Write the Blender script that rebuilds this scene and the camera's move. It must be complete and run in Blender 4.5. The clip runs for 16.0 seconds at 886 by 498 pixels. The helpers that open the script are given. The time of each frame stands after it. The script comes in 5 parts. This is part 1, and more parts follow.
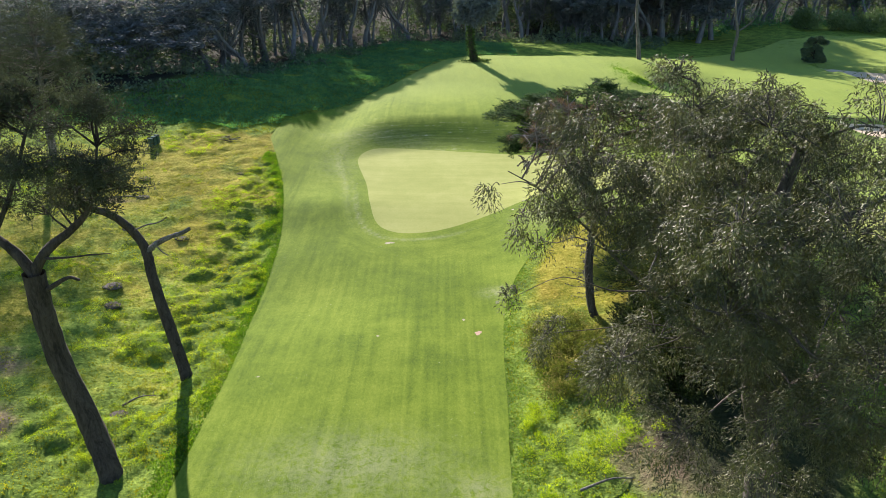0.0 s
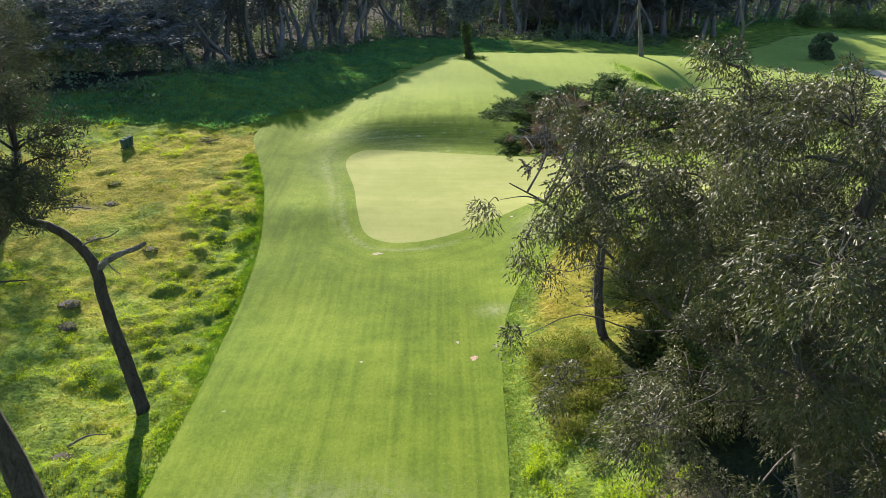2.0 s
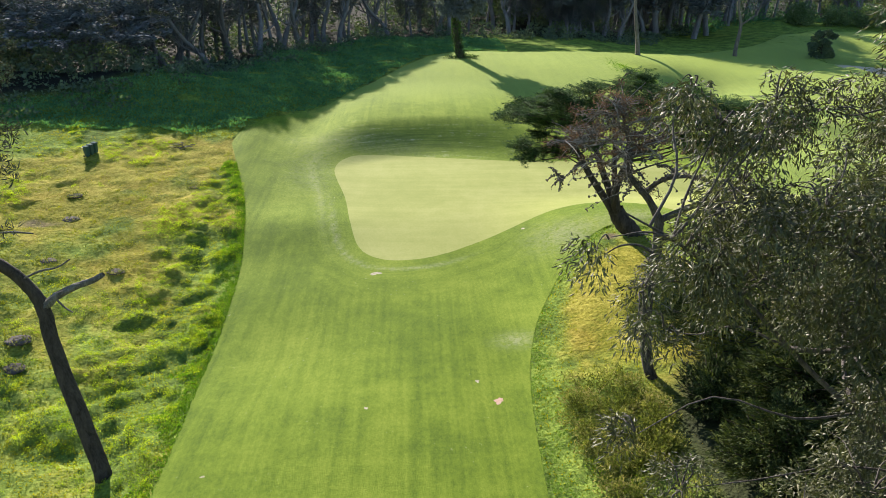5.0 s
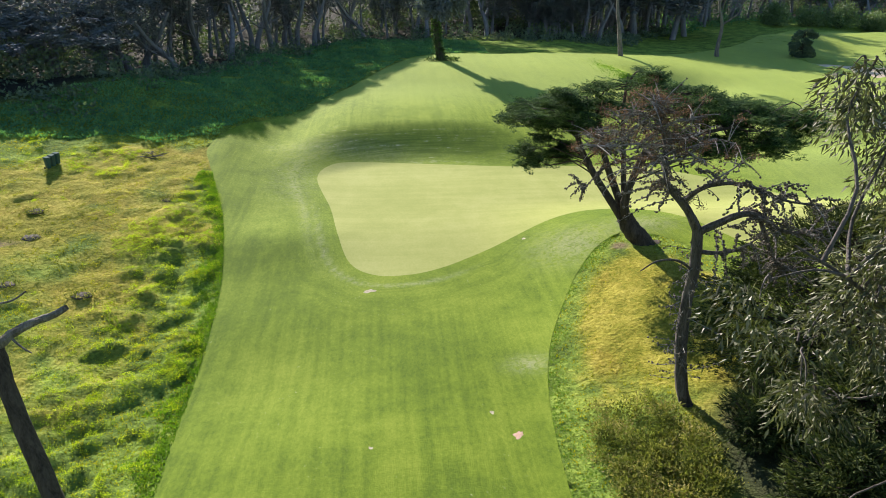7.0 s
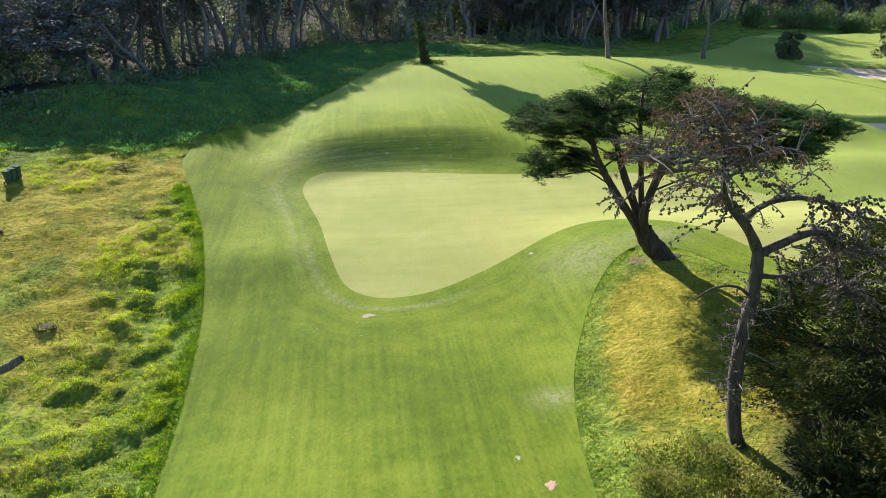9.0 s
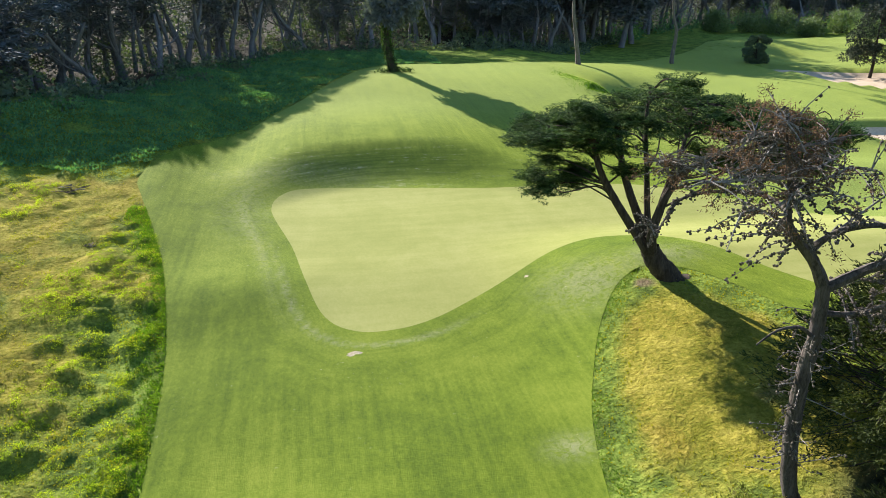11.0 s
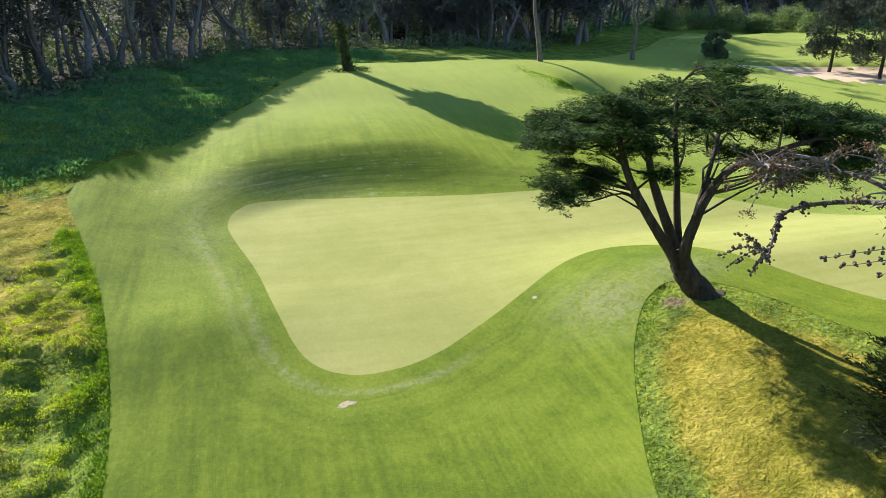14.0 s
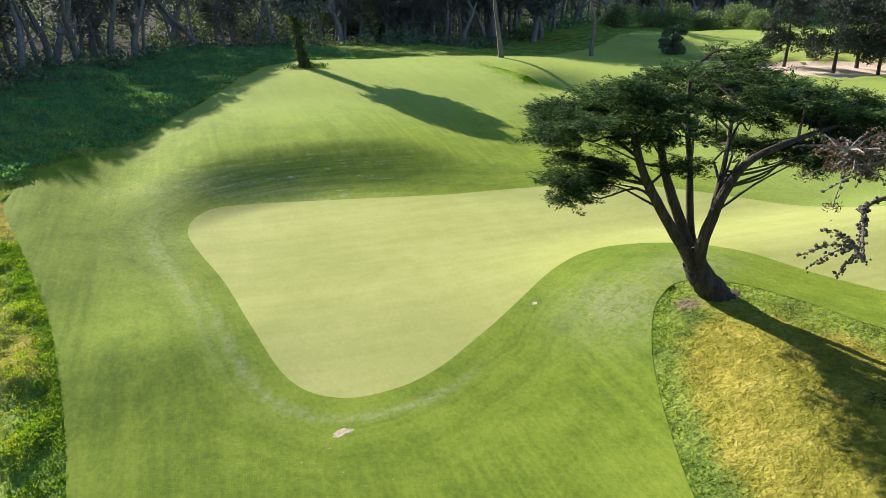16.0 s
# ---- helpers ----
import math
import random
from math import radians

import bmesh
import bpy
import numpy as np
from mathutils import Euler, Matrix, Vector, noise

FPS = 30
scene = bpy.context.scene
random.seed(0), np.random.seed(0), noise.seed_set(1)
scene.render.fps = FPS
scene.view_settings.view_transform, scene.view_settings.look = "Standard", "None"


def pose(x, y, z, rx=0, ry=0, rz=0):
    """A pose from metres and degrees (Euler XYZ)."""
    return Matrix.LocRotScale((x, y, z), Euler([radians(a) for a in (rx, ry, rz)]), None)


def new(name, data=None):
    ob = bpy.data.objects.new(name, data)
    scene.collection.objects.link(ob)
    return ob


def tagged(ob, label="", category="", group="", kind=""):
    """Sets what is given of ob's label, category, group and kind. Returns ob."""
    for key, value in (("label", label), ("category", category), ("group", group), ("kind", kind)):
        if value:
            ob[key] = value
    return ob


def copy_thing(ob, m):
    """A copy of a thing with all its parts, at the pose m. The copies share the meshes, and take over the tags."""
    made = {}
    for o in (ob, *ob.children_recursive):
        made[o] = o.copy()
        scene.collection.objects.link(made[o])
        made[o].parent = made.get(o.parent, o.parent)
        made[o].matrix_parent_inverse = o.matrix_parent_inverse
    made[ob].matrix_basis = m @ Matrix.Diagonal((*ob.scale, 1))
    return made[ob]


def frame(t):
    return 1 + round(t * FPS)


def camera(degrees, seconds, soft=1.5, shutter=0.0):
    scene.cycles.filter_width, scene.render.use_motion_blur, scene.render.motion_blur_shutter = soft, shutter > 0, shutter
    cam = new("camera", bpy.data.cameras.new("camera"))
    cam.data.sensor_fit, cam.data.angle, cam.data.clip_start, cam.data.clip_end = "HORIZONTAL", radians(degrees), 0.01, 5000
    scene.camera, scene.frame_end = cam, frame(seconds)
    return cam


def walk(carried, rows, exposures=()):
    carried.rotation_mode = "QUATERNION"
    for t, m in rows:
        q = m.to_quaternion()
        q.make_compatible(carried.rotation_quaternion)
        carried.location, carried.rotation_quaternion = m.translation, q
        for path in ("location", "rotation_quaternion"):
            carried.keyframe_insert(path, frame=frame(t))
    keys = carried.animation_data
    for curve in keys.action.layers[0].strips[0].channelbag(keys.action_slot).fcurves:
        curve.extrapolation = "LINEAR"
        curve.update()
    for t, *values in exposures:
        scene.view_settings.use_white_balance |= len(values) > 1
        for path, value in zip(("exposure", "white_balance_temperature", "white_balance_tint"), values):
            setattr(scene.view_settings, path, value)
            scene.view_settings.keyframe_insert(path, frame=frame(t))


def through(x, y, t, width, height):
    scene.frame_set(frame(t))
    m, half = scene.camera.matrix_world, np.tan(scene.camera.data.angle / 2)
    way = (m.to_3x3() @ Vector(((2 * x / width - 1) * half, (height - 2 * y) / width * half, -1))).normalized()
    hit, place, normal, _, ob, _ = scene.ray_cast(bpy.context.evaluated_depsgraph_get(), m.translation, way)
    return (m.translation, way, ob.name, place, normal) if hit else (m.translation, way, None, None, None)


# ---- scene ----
cam = camera(65.5, 16.0, soft=0.75)
METRES, EYE, TILT, LEAN, TURN = 30.0, 20.0, -24.0, 0.0, 0.0
ROWS = [
    (0.0, 0.0, 0.0, 0.0, 0.0, 0.0, 0.0),
    (0.5, 0.0033, 0.0315, 0.007, 0.02, -0.03, 0.02),
    (1.0, 0.0057, 0.0665, 0.0144, -0.01, -0.04, 0.04),
    (1.5, 0.0087, 0.1036, 0.0201, -0.12, -0.02, 0.1),
    (2.0, 0.0097, 0.1407, 0.0254, -0.25, 0.0, 0.13),
    (2.5, 0.0079, 0.1755, 0.0307, -0.36, 0.02, 0.18),
    (3.0, 0.0017, 0.2064, 0.0353, -0.47, -0.02, 0.2),
    (3.5, -0.0079, 0.2359, 0.0403, -0.68, -0.04, 0.25),
    (4.0, -0.02, 0.264, 0.046, -1.06, 0.03, 0.39),
    (6.5, -0.0776, 0.3942, 0.0727, -3.61, 0.41, 1.64),
    (7.0, -0.088, 0.4215, 0.0769, -4.21, 0.51, 1.93),
    (7.5, -0.0987, 0.449, 0.0816, -4.68, 0.61, 2.15),
    (8.0, -0.1088, 0.4774, 0.0879, -5.16, 0.65, 2.38),
    (8.5, -0.1184, 0.5062, 0.0949, -5.66, 0.72, 2.61),
    (9.0, -0.1271, 0.5351, 0.1043, -6.19, 0.8, 2.85),
    (11.5, -0.1683, 0.6809, 0.149, -10.18, 1.16, 4.66),
    (12.0, -0.1766, 0.7109, 0.156, -10.83, 1.13, 4.94),
    (12.5, -0.1846, 0.7413, 0.1618, -11.49, 1.08, 5.24),
    (13.0, -0.1922, 0.7718, 0.1678, -12.22, 1.02, 5.56),
    (13.5, -0.1983, 0.8031, 0.1738, -13.03, 0.97, 5.9),
    (14.0, -0.204, 0.8338, 0.1797, -13.95, 0.91, 6.29),
    (14.5, -0.2092, 0.8625, 0.1841, -14.99, 0.82, 6.7),
    (15.0, -0.2155, 0.8895, 0.1878, -16.11, 0.71, 7.1),
    (15.5, -0.225, 0.9143, 0.1908, -17.17, 0.58, 7.48),
    (16.0, -0.2381, 0.9376, 0.193, -18.12, 0.49, 7.83),
]
walk(cam, [(t, pose(0, 0, EYE, TILT, LEAN, TURN) @ pose(METRES * x, METRES * y, METRES * z, 90 + pitch, roll, yaw)) for t, x, y, z, yaw, pitch, roll in ROWS])

# ---- light ----
SUN_UP = radians(24.5)
SHADE = Vector((0.395, -0.92, 0.0)).normalized()          # the way shadows fall
world = bpy.data.worlds.new("sky")
world.use_nodes = True
scene.world = world
sky = world.node_tree.nodes.new("ShaderNodeTexSky")
sky.sky_type, sky.sun_disc = "NISHITA", False
sky.sun_elevation, sky.sun_rotation = SUN_UP, math.atan2(-SHADE.x, -SHADE.y)
sky.air_density, sky.dust_density, sky.ozone_density = 1.5, 0.1, 4.0
back = world.node_tree.nodes["Background"]
back.inputs["Strength"].default_value = 0.069
world.node_tree.links.new(sky.outputs[0], back.inputs["Color"])
sun = new("sun", bpy.data.lights.new("sun", "SUN"))
sun.data.energy, sun.data.angle, sun.data.color = 5.0, radians(0.55), (1.0, 0.885, 0.78)
ray = SHADE * math.cos(SUN_UP) + Vector((0, 0, -math.sin(SUN_UP)))
sun.matrix_world = Matrix.Translation((0, 0, 60)) @ ray.to_track_quat("-Z", "Y").to_matrix().to_4x4()
scene.view_settings.exposure = 1.645

# ---- materials ----
class Nodes:
    """A node tree being wired up."""

    def __init__(self, name):
        self.m = bpy.data.materials.new(name)
        self.m.use_nodes = True
        self.t = self.m.node_tree
        self.bsdf = self.t.nodes["Principled BSDF"]
        self.out = self.t.nodes["Material Output"]

    def add(self, kind, **props):
        n = self.t.nodes.new("ShaderNode" + kind)
        for k, v in props.items():
            if k == "operation":
                n.operation = v
            elif k == "data_type":
                n.data_type = v
            elif k == "blend_type":
                n.blend_type = v
            elif k == "attribute_name":
                n.attribute_name = v
        return n

    def link(self, a, b):
        self.t.links.new(a, b)

    def coords(self, scale=(1, 1, 1), obj=True):
        c = self.add("TexCoord")
        mp = self.add("Mapping")
        mp.inputs["Scale"].default_value = scale
        self.link(c.outputs["Object" if obj else "Generated"], mp.inputs["Vector"])
        return mp.outputs[0]

    def noise(self, scale, detail=4.0, rough=0.55, vec=None, distort=0.0):
        n = self.add("TexNoise")
        n.inputs["Scale"].default_value = scale
        n.inputs["Detail"].default_value = detail
        n.inputs["Roughness"].default_value = rough
        n.inputs["Distortion"].default_value = distort
        if vec is not None:
            self.link(vec, n.inputs["Vector"])
        return n.outputs["Fac"]

    def ramp(self, fac, stops):
        r = self.add("ValToRGB")
        el = r.color_ramp.elements
        while len(el) < len(stops):
            el.new(0.5)
        for e, (p, c) in zip(el, stops):
            e.position = p
            e.color = (*c, 1) if len(c) == 3 else c
        self.link(fac, r.inputs[0])
        return r.outputs[0]

    def span(self, fac, a, b, lo=0.0, hi=1.0):
        r = self.add("MapRange")
        r.interpolation_type = "SMOOTHSTEP"
        for k, v in zip(("From Min", "From Max", "To Min", "To Max"), (a, b, lo, hi)):
            r.inputs[k].default_value = v
        self.link(fac, r.inputs["Value"])
        return r.outputs[0]

    def mix(self, fac, a, b, blend="MIX"):
        n = self.add("Mix", data_type="RGBA", blend_type=blend)
        if isinstance(fac, (int, float)):
            n.inputs[0].default_value = fac
        else:
            self.link(fac, n.inputs[0])
        for v, i in ((a, 6), (b, 7)):
            if isinstance(v, tuple):
                n.inputs[i].default_value = (*v, 1)
            else:
                self.link(v, n.inputs[i])
        return n.outputs[2]

    def math(self, op, a, b=0.0):
        n = self.add("Math", operation=op)
        for v, i in ((a, 0), (b, 1)):
            if isinstance(v, (int, float)):
                n.inputs[i].default_value = v
            else:
                self.link(v, n.inputs[i])
        return n.outputs[0]

    def attr(self, name):
        return self.add("Attribute", attribute_name=name).outputs["Fac"]

    def bump(self, height, strength, distance):
        b = self.add("Bump")
        b.inputs["Strength"].default_value = strength
        b.inputs["Distance"].default_value = distance
        self.link(height, b.inputs["Height"])
        self.link(b.outputs[0], self.bsdf.inputs["Normal"])
        return b.outputs[0]

    def done(self, color, rough=0.8, spec=0.3, metal=0.0):
        if isinstance(color, tuple):
            self.bsdf.inputs["Base Color"].default_value = (*color, 1)
        else:
            self.link(color, self.bsdf.inputs["Base Color"])
        if isinstance(rough, (int, float)):
            self.bsdf.inputs["Roughness"].default_value = rough
        else:
            self.link(rough, self.bsdf.inputs["Roughness"])
        self.bsdf.inputs["Specular IOR Level"].default_value = spec
        self.bsdf.inputs["Metallic"].default_value = metal
        return self.m


def turf(name, dark, mid, light, stripe, fleck, bump=0.5, worn=True, along=(1.0, 0.06, 1), across=(0.08, 1.0, 1), sheen=0.14):
    """Mown grass: mottled at several scales, mower lines straight on the fairway and curved round the green, pale worn flecks."""
    n = Nodes(name)
    big = n.noise(0.14, 3, 0.5, n.coords())
    med = n.noise(0.75, 5, 0.6, n.coords())
    fine = n.noise(7.0, 8, 0.8, n.coords((1, 0.6, 1)))
    lines = n.noise(1.6, 3, 0.6, n.coords(along), 0.2)
    cross = n.noise(1.1, 3, 0.6, n.coords(across), 0.3)
    if worn:
        # the mower's passes round the green follow its edge
        ring = n.add("TexNoise")
        ring.noise_dimensions = "1D"
        ring.inputs["Scale"].default_value, ring.inputs["Detail"].default_value, ring.inputs["Roughness"].default_value = 1.3, 3.0, 0.6
        warp = n.math("ADD", n.attr("ring"), n.math("MULTIPLY", n.noise(0.22, 2, 0.5, n.coords()), 3.0))
        n.link(warp, ring.inputs["W"])
        near = n.span(n.attr("ring"), 5.5, 2.0)
        lines = n.math("ADD", n.math("MULTIPLY", ring.outputs["Fac"], near), n.math("MULTIPLY", lines, n.math("SUBTRACT", 1.0, near)))
    v = n.math("ADD", n.math("MULTIPLY", big, 0.30), n.math("MULTIPLY", med, 0.22))
    v = n.math("ADD", v, n.math("MULTIPLY", fine, 0.44))
    v = n.math("ADD", v, n.math("MULTIPLY", lines, stripe))
    v = n.math("ADD", v, n.math("MULTIPLY", cross, stripe * 0.25))
    half = 0.48 + stripe * 0.625
    c = n.ramp(n.span(v, half - 0.2, half + 0.2), [(0.0, dark), (0.5, mid), (1.0, light)])
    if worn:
        # distant turf mixed paler, painting in its backlit brightness
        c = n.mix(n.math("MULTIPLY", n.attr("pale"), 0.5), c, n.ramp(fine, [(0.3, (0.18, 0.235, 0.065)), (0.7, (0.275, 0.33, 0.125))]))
    if fleck > 0:
        f = n.span(n.noise(4.2, 5, 0.8, n.coords()), 0.63, 0.72)
        patch = n.span(n.noise(0.3, 2, 0.5, n.coords()), 0.44, 0.66)
        c = n.mix(n.math("MULTIPLY", n.math("MULTIPLY", f, patch), fleck), c, (0.40, 0.40, 0.297))
        streak = n.span(n.noise(2.4, 4, 0.7, n.coords((2.2, 0.10, 1)), 0.3), 0.60, 0.74)
        c = n.mix(n.math("MULTIPLY", n.math("MULTIPLY", streak, n.span(med, 0.42, 0.6)), n.math("MULTIPLY", n.span(n.attr("ring"), 4.0, 9.0), 0.34)), c, light)
    if worn:
        w = n.attr("worn")
        grain = n.span(n.noise(2.6, 6, 0.8, n.coords(), 0.8), 0.36, 0.58)
        c = n.mix(n.math("MULTIPLY", n.math("MULTIPLY", w, grain), 0.5), c, (0.32, 0.32, 0.2295))
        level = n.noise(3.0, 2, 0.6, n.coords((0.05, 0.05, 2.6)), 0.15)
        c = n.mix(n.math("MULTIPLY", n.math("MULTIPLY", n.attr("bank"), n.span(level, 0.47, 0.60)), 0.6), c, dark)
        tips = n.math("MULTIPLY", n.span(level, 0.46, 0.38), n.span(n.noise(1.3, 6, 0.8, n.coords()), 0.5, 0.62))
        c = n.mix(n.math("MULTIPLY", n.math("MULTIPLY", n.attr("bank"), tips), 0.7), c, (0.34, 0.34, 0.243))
    n.bump(n.math("ADD", n.math("MULTIPLY", fine, 0.8), n.math("MULTIPLY", n.noise(22, 3, 0.7, n.coords()), 0.4)), bump, 0.05)
    n.done(c, 0.9, 0.05)
    n.bsdf.inputs["Sheen Weight"].default_value = sheen
    n.bsdf.inputs["Sheen Roughness"].default_value = 0.28
    n.bsdf.inputs["Sheen Tint"].default_value = (0.8, 1.0, 0.10, 1)
    return n.m


def ground_mat():
    n = Nodes("rough_grass")
    big = n.noise(0.11, 3, 0.55, n.coords())
    med = n.noise(0.55, 5, 0.65, n.coords())
    fine = n.noise(5.5, 5, 0.7, n.coords())
    v = n.math("ADD", n.math("MULTIPLY", med, 0.6), n.math("MULTIPLY", fine, 0.5))
    green = n.ramp(n.span(v, 0.36, 0.76), [(0.0, (0.045, 0.07, 0.0189)), (0.5, (0.115, 0.165, 0.0324)), (1.0, (0.21, 0.27, 0.0567))])
    straw = n.ramp(n.span(v, 0.36, 0.76), [(0.0, (0.085, 0.095, 0.012)), (0.5, (0.18, 0.168, 0.03)), (1.0, (0.28, 0.245, 0.058))])
    dry = n.span(n.math("ADD", n.attr("dry"), n.math("MULTIPLY", n.math("SUBTRACT", med, 0.5), 0.9)), 0.2, 0.75)
    brown = n.ramp(n.span(v, 0.36, 0.76), [(0.0, (0.085, 0.068, 0.0162)), (0.5, (0.20, 0.155, 0.0297)), (1.0, (0.33, 0.26, 0.0743))])
    straw = n.mix(n.span(n.noise(0.4, 4, 0.6, n.coords((1, 1, 1)), 0.6), 0.46, 0.66, 0.0, 0.5), straw, brown)
    c = n.mix(dry, green, straw)
    c = n.mix(1.0, c, (1.22, 1.25, 1.15), "MULTIPLY")
    soil = n.ramp(fine, [(0.2, (0.10, 0.075, 0.0473)), (0.8, (0.24, 0.19, 0.135))])
    bare = n.span(n.math("ADD", n.attr("bare"), n.math("MULTIPLY", n.math("SUBTRACT", med, 0.5), 0.8)), 0.45, 0.75)
    c = n.mix(bare, c, soil)
    # leafy floor coloured almost black, so shade is painted into the ground
    shade_litter = n.ramp(fine, [(0.2, (0.010, 0.011, 0.010)), (0.8, (0.034, 0.034, 0.030))])
    c = n.mix(n.attr("wood"), c, shade_litter)
    tuft = n.noise(2.6, 5, 0.7, n.coords(), 0.5)
    c = n.mix(n.math("MULTIPLY", n.span(tuft, 0.44, 0.34), 0.35), c, (0.045, 0.06, 0.0162))
    n.bump(n.math("ADD", n.math("ADD", med, n.math("MULTIPLY", fine, 0.5)), tuft), 1.0, 0.24)
    n.done(c, 0.95, 0.03)
    return n.m


def leaf_mat(name, stops, through=0.35, tint=(1.3, 1.5, 0.6), rough=0.5, spec=0.4, patch=0.5):
    """Leaves or blades: each its own shade, with light coming through from behind."""
    n = Nodes(name)
    g = n.add("NewGeometry")
    where = n.noise(patch, 3, 0.6, n.coords())
    v = n.math("ADD", n.math("MULTIPLY", g.outputs["Random Per Island"], 0.5), n.math("MULTIPLY", n.span(where, 0.3, 0.7), 0.5))
    c = n.ramp(v, stops)
    n.done(c, rough, spec)
    if through > 0:
        tr = n.add("BsdfTranslucent")
        n.link(n.mix(1.0, c, tint, "MULTIPLY"), tr.inputs["Color"])
        mx = n.add("MixShader")
        mx.inputs[0].default_value = through
        n.link(n.bsdf.outputs[0], mx.inputs[1])
        n.link(tr.outputs[0], mx.inputs[2])
        n.link(mx.outputs[0], n.out.inputs["Surface"])
    return n.m


def bark_mat(name, a, b, scale=3.0, rough=0.9):
    n = Nodes(name)
    v = n.noise(scale, 5, 0.7, n.coords((1, 1, 0.25)), 0.8)
    w = n.noise(scale * 5, 3, 0.6, n.coords((1, 1, 0.3)))
    f = n.math("ADD", n.math("MULTIPLY", v, 0.7), n.math("MULTIPLY", w, 0.3))
    c = n.ramp(n.span(f, 0.3, 0.7), [(0.0, a), (1.0, b)])
    n.bump(f, 0.9, 0.08)
    n.done(c, rough, 0.2)
    return n.m


def grain_mat(name, a, b, scale=6.0, rough=0.9, bump=0.4, distance=0.03, spec=0.2):
    n = Nodes(name)
    v = n.noise(scale, 5, 0.65, n.coords())
    w = n.noise(scale * 0.12, 3, 0.5, n.coords())
    f = n.math("ADD", n.math("MULTIPLY", v, 0.5), n.math("MULTIPLY", w, 0.5))
    n.bump(v, bump, distance)
    n.done(n.ramp(n.span(f, 0.3, 0.7), [(0.0, a), (1.0, b)]), rough, spec)
    return n.m


M_GROUND = ground_mat()
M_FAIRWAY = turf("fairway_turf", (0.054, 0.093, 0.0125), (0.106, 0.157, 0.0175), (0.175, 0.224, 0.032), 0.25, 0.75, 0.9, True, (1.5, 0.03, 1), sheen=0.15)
M_GREEN = turf("green_turf", (0.19, 0.218, 0.0648), (0.232, 0.254, 0.0837), (0.275, 0.29, 0.1107), 0.22, 0.0, 0.15, False, (0.07, 1.0, 1), (1.0, 0.1, 1), 0.1)
M_SAND = grain_mat("bunker_sand", (0.40, 0.32, 0.24), (0.56, 0.46, 0.35), 7)
M_BARK = bark_mat("dark_bark", (0.018, 0.015, 0.013), (0.075, 0.062, 0.052))
M_GREYBARK = bark_mat("grey_bark", (0.05, 0.046, 0.042), (0.19, 0.175, 0.16), 4.0)
M_LICHEN = bark_mat("lichen_twigs", (0.09, 0.086, 0.082), (0.30, 0.285, 0.27), 6.0)
# bluish bark: the haze before the woods is put into the colour
M_WOODBARK = bark_mat("hazed_woodland_bark", (0.075, 0.08, 0.096), (0.19, 0.198, 0.225), 2.0)
M_DEADBARK = bark_mat("dying_bark", (0.026, 0.022, 0.021), (0.125, 0.112, 0.105), 5.0)
# same blue cast on the pale trunks, painted for haze
M_PALEBARK = bark_mat("hazed_pale_bark", (0.065, 0.068, 0.08), (0.185, 0.19, 0.21), 2.2, 0.75)
M_CYPRESS = leaf_mat("cypress_foliage", [(0.0, (0.011, 0.024, 0.012)), (0.4, (0.03, 0.062, 0.024)), (1.0, (0.108, 0.175, 0.05))], 0.16, (1.3, 1.5, 0.5), 0.8, 0.06, 1.0)
M_CONIFER = leaf_mat("dark_conifer_foliage", [(0.0, (0.013, 0.021, 0.010)), (0.5, (0.04, 0.057, 0.019)), (1.0, (0.125, 0.146, 0.044))], 0.16, (1.3, 1.4, 0.6), 0.75, 0.08, 1.0)
M_FIELD = leaf_mat("field_conifer_needles", [(0.0, (0.012, 0.02, 0.0162)), (0.5, (0.03, 0.042, 0.0297)), (1.0, (0.065, 0.085, 0.054))], 0.06, (1.3, 1.4, 0.6), 0.7, 0.2, 0.8)
M_PINE = leaf_mat("pine_foliage", [(0.0, (0.026, 0.031, 0.022)), (0.5, (0.052, 0.06, 0.04)), (1.0, (0.10, 0.112, 0.07))], 0.14, (1.2, 1.3, 0.7), 0.8, 0.1, 0.8)
M_EUC = leaf_mat("eucalyptus_leaves", [(0.0, (0.020, 0.020, 0.011)), (0.35, (0.050, 0.054, 0.025)), (0.75, (0.096, 0.104, 0.048)), (1.0, (0.185, 0.165, 0.098))], 0.2, (1.2, 1.35, 0.6), 0.52, 0.32, 0.9)
M_BROWN = leaf_mat("brown_dead_foliage", [(0.0, (0.045, 0.033, 0.026)), (0.5, (0.125, 0.085, 0.058)), (1.0, (0.25, 0.175, 0.115))], 0.2, (1.2, 1.0, 0.8), 0.9, 0.06, 0.8)
# leaf colour lifted and turned blue-grey to paint in the woods' haze
M_FOREST = leaf_mat("hazed_forest_foliage", [(0.0, (0.085, 0.10, 0.125)), (0.5, (0.115, 0.135, 0.155)), (1.0, (0.15, 0.172, 0.17))], 0.12, (1.2, 1.4, 0.6), 0.85, 0.03, 0.2)
M_SHRUB = leaf_mat("shrub_leaves", [(0.0, (0.05, 0.075, 0.062)), (0.5, (0.09, 0.125, 0.09)), (1.0, (0.15, 0.20, 0.105))], 0.2, (1.3, 1.5, 0.5), 0.75, 0.08, 0.3)
M_BUSH = leaf_mat("rounded_bush_leaves", [(0.0, (0.045, 0.075, 0.0351)), (0.5, (0.105, 0.155, 0.0675)), (1.0, (0.2, 0.26, 0.1148))], 0.3, (1.3, 1.5, 0.5), 0.5, 0.4, 0.3)
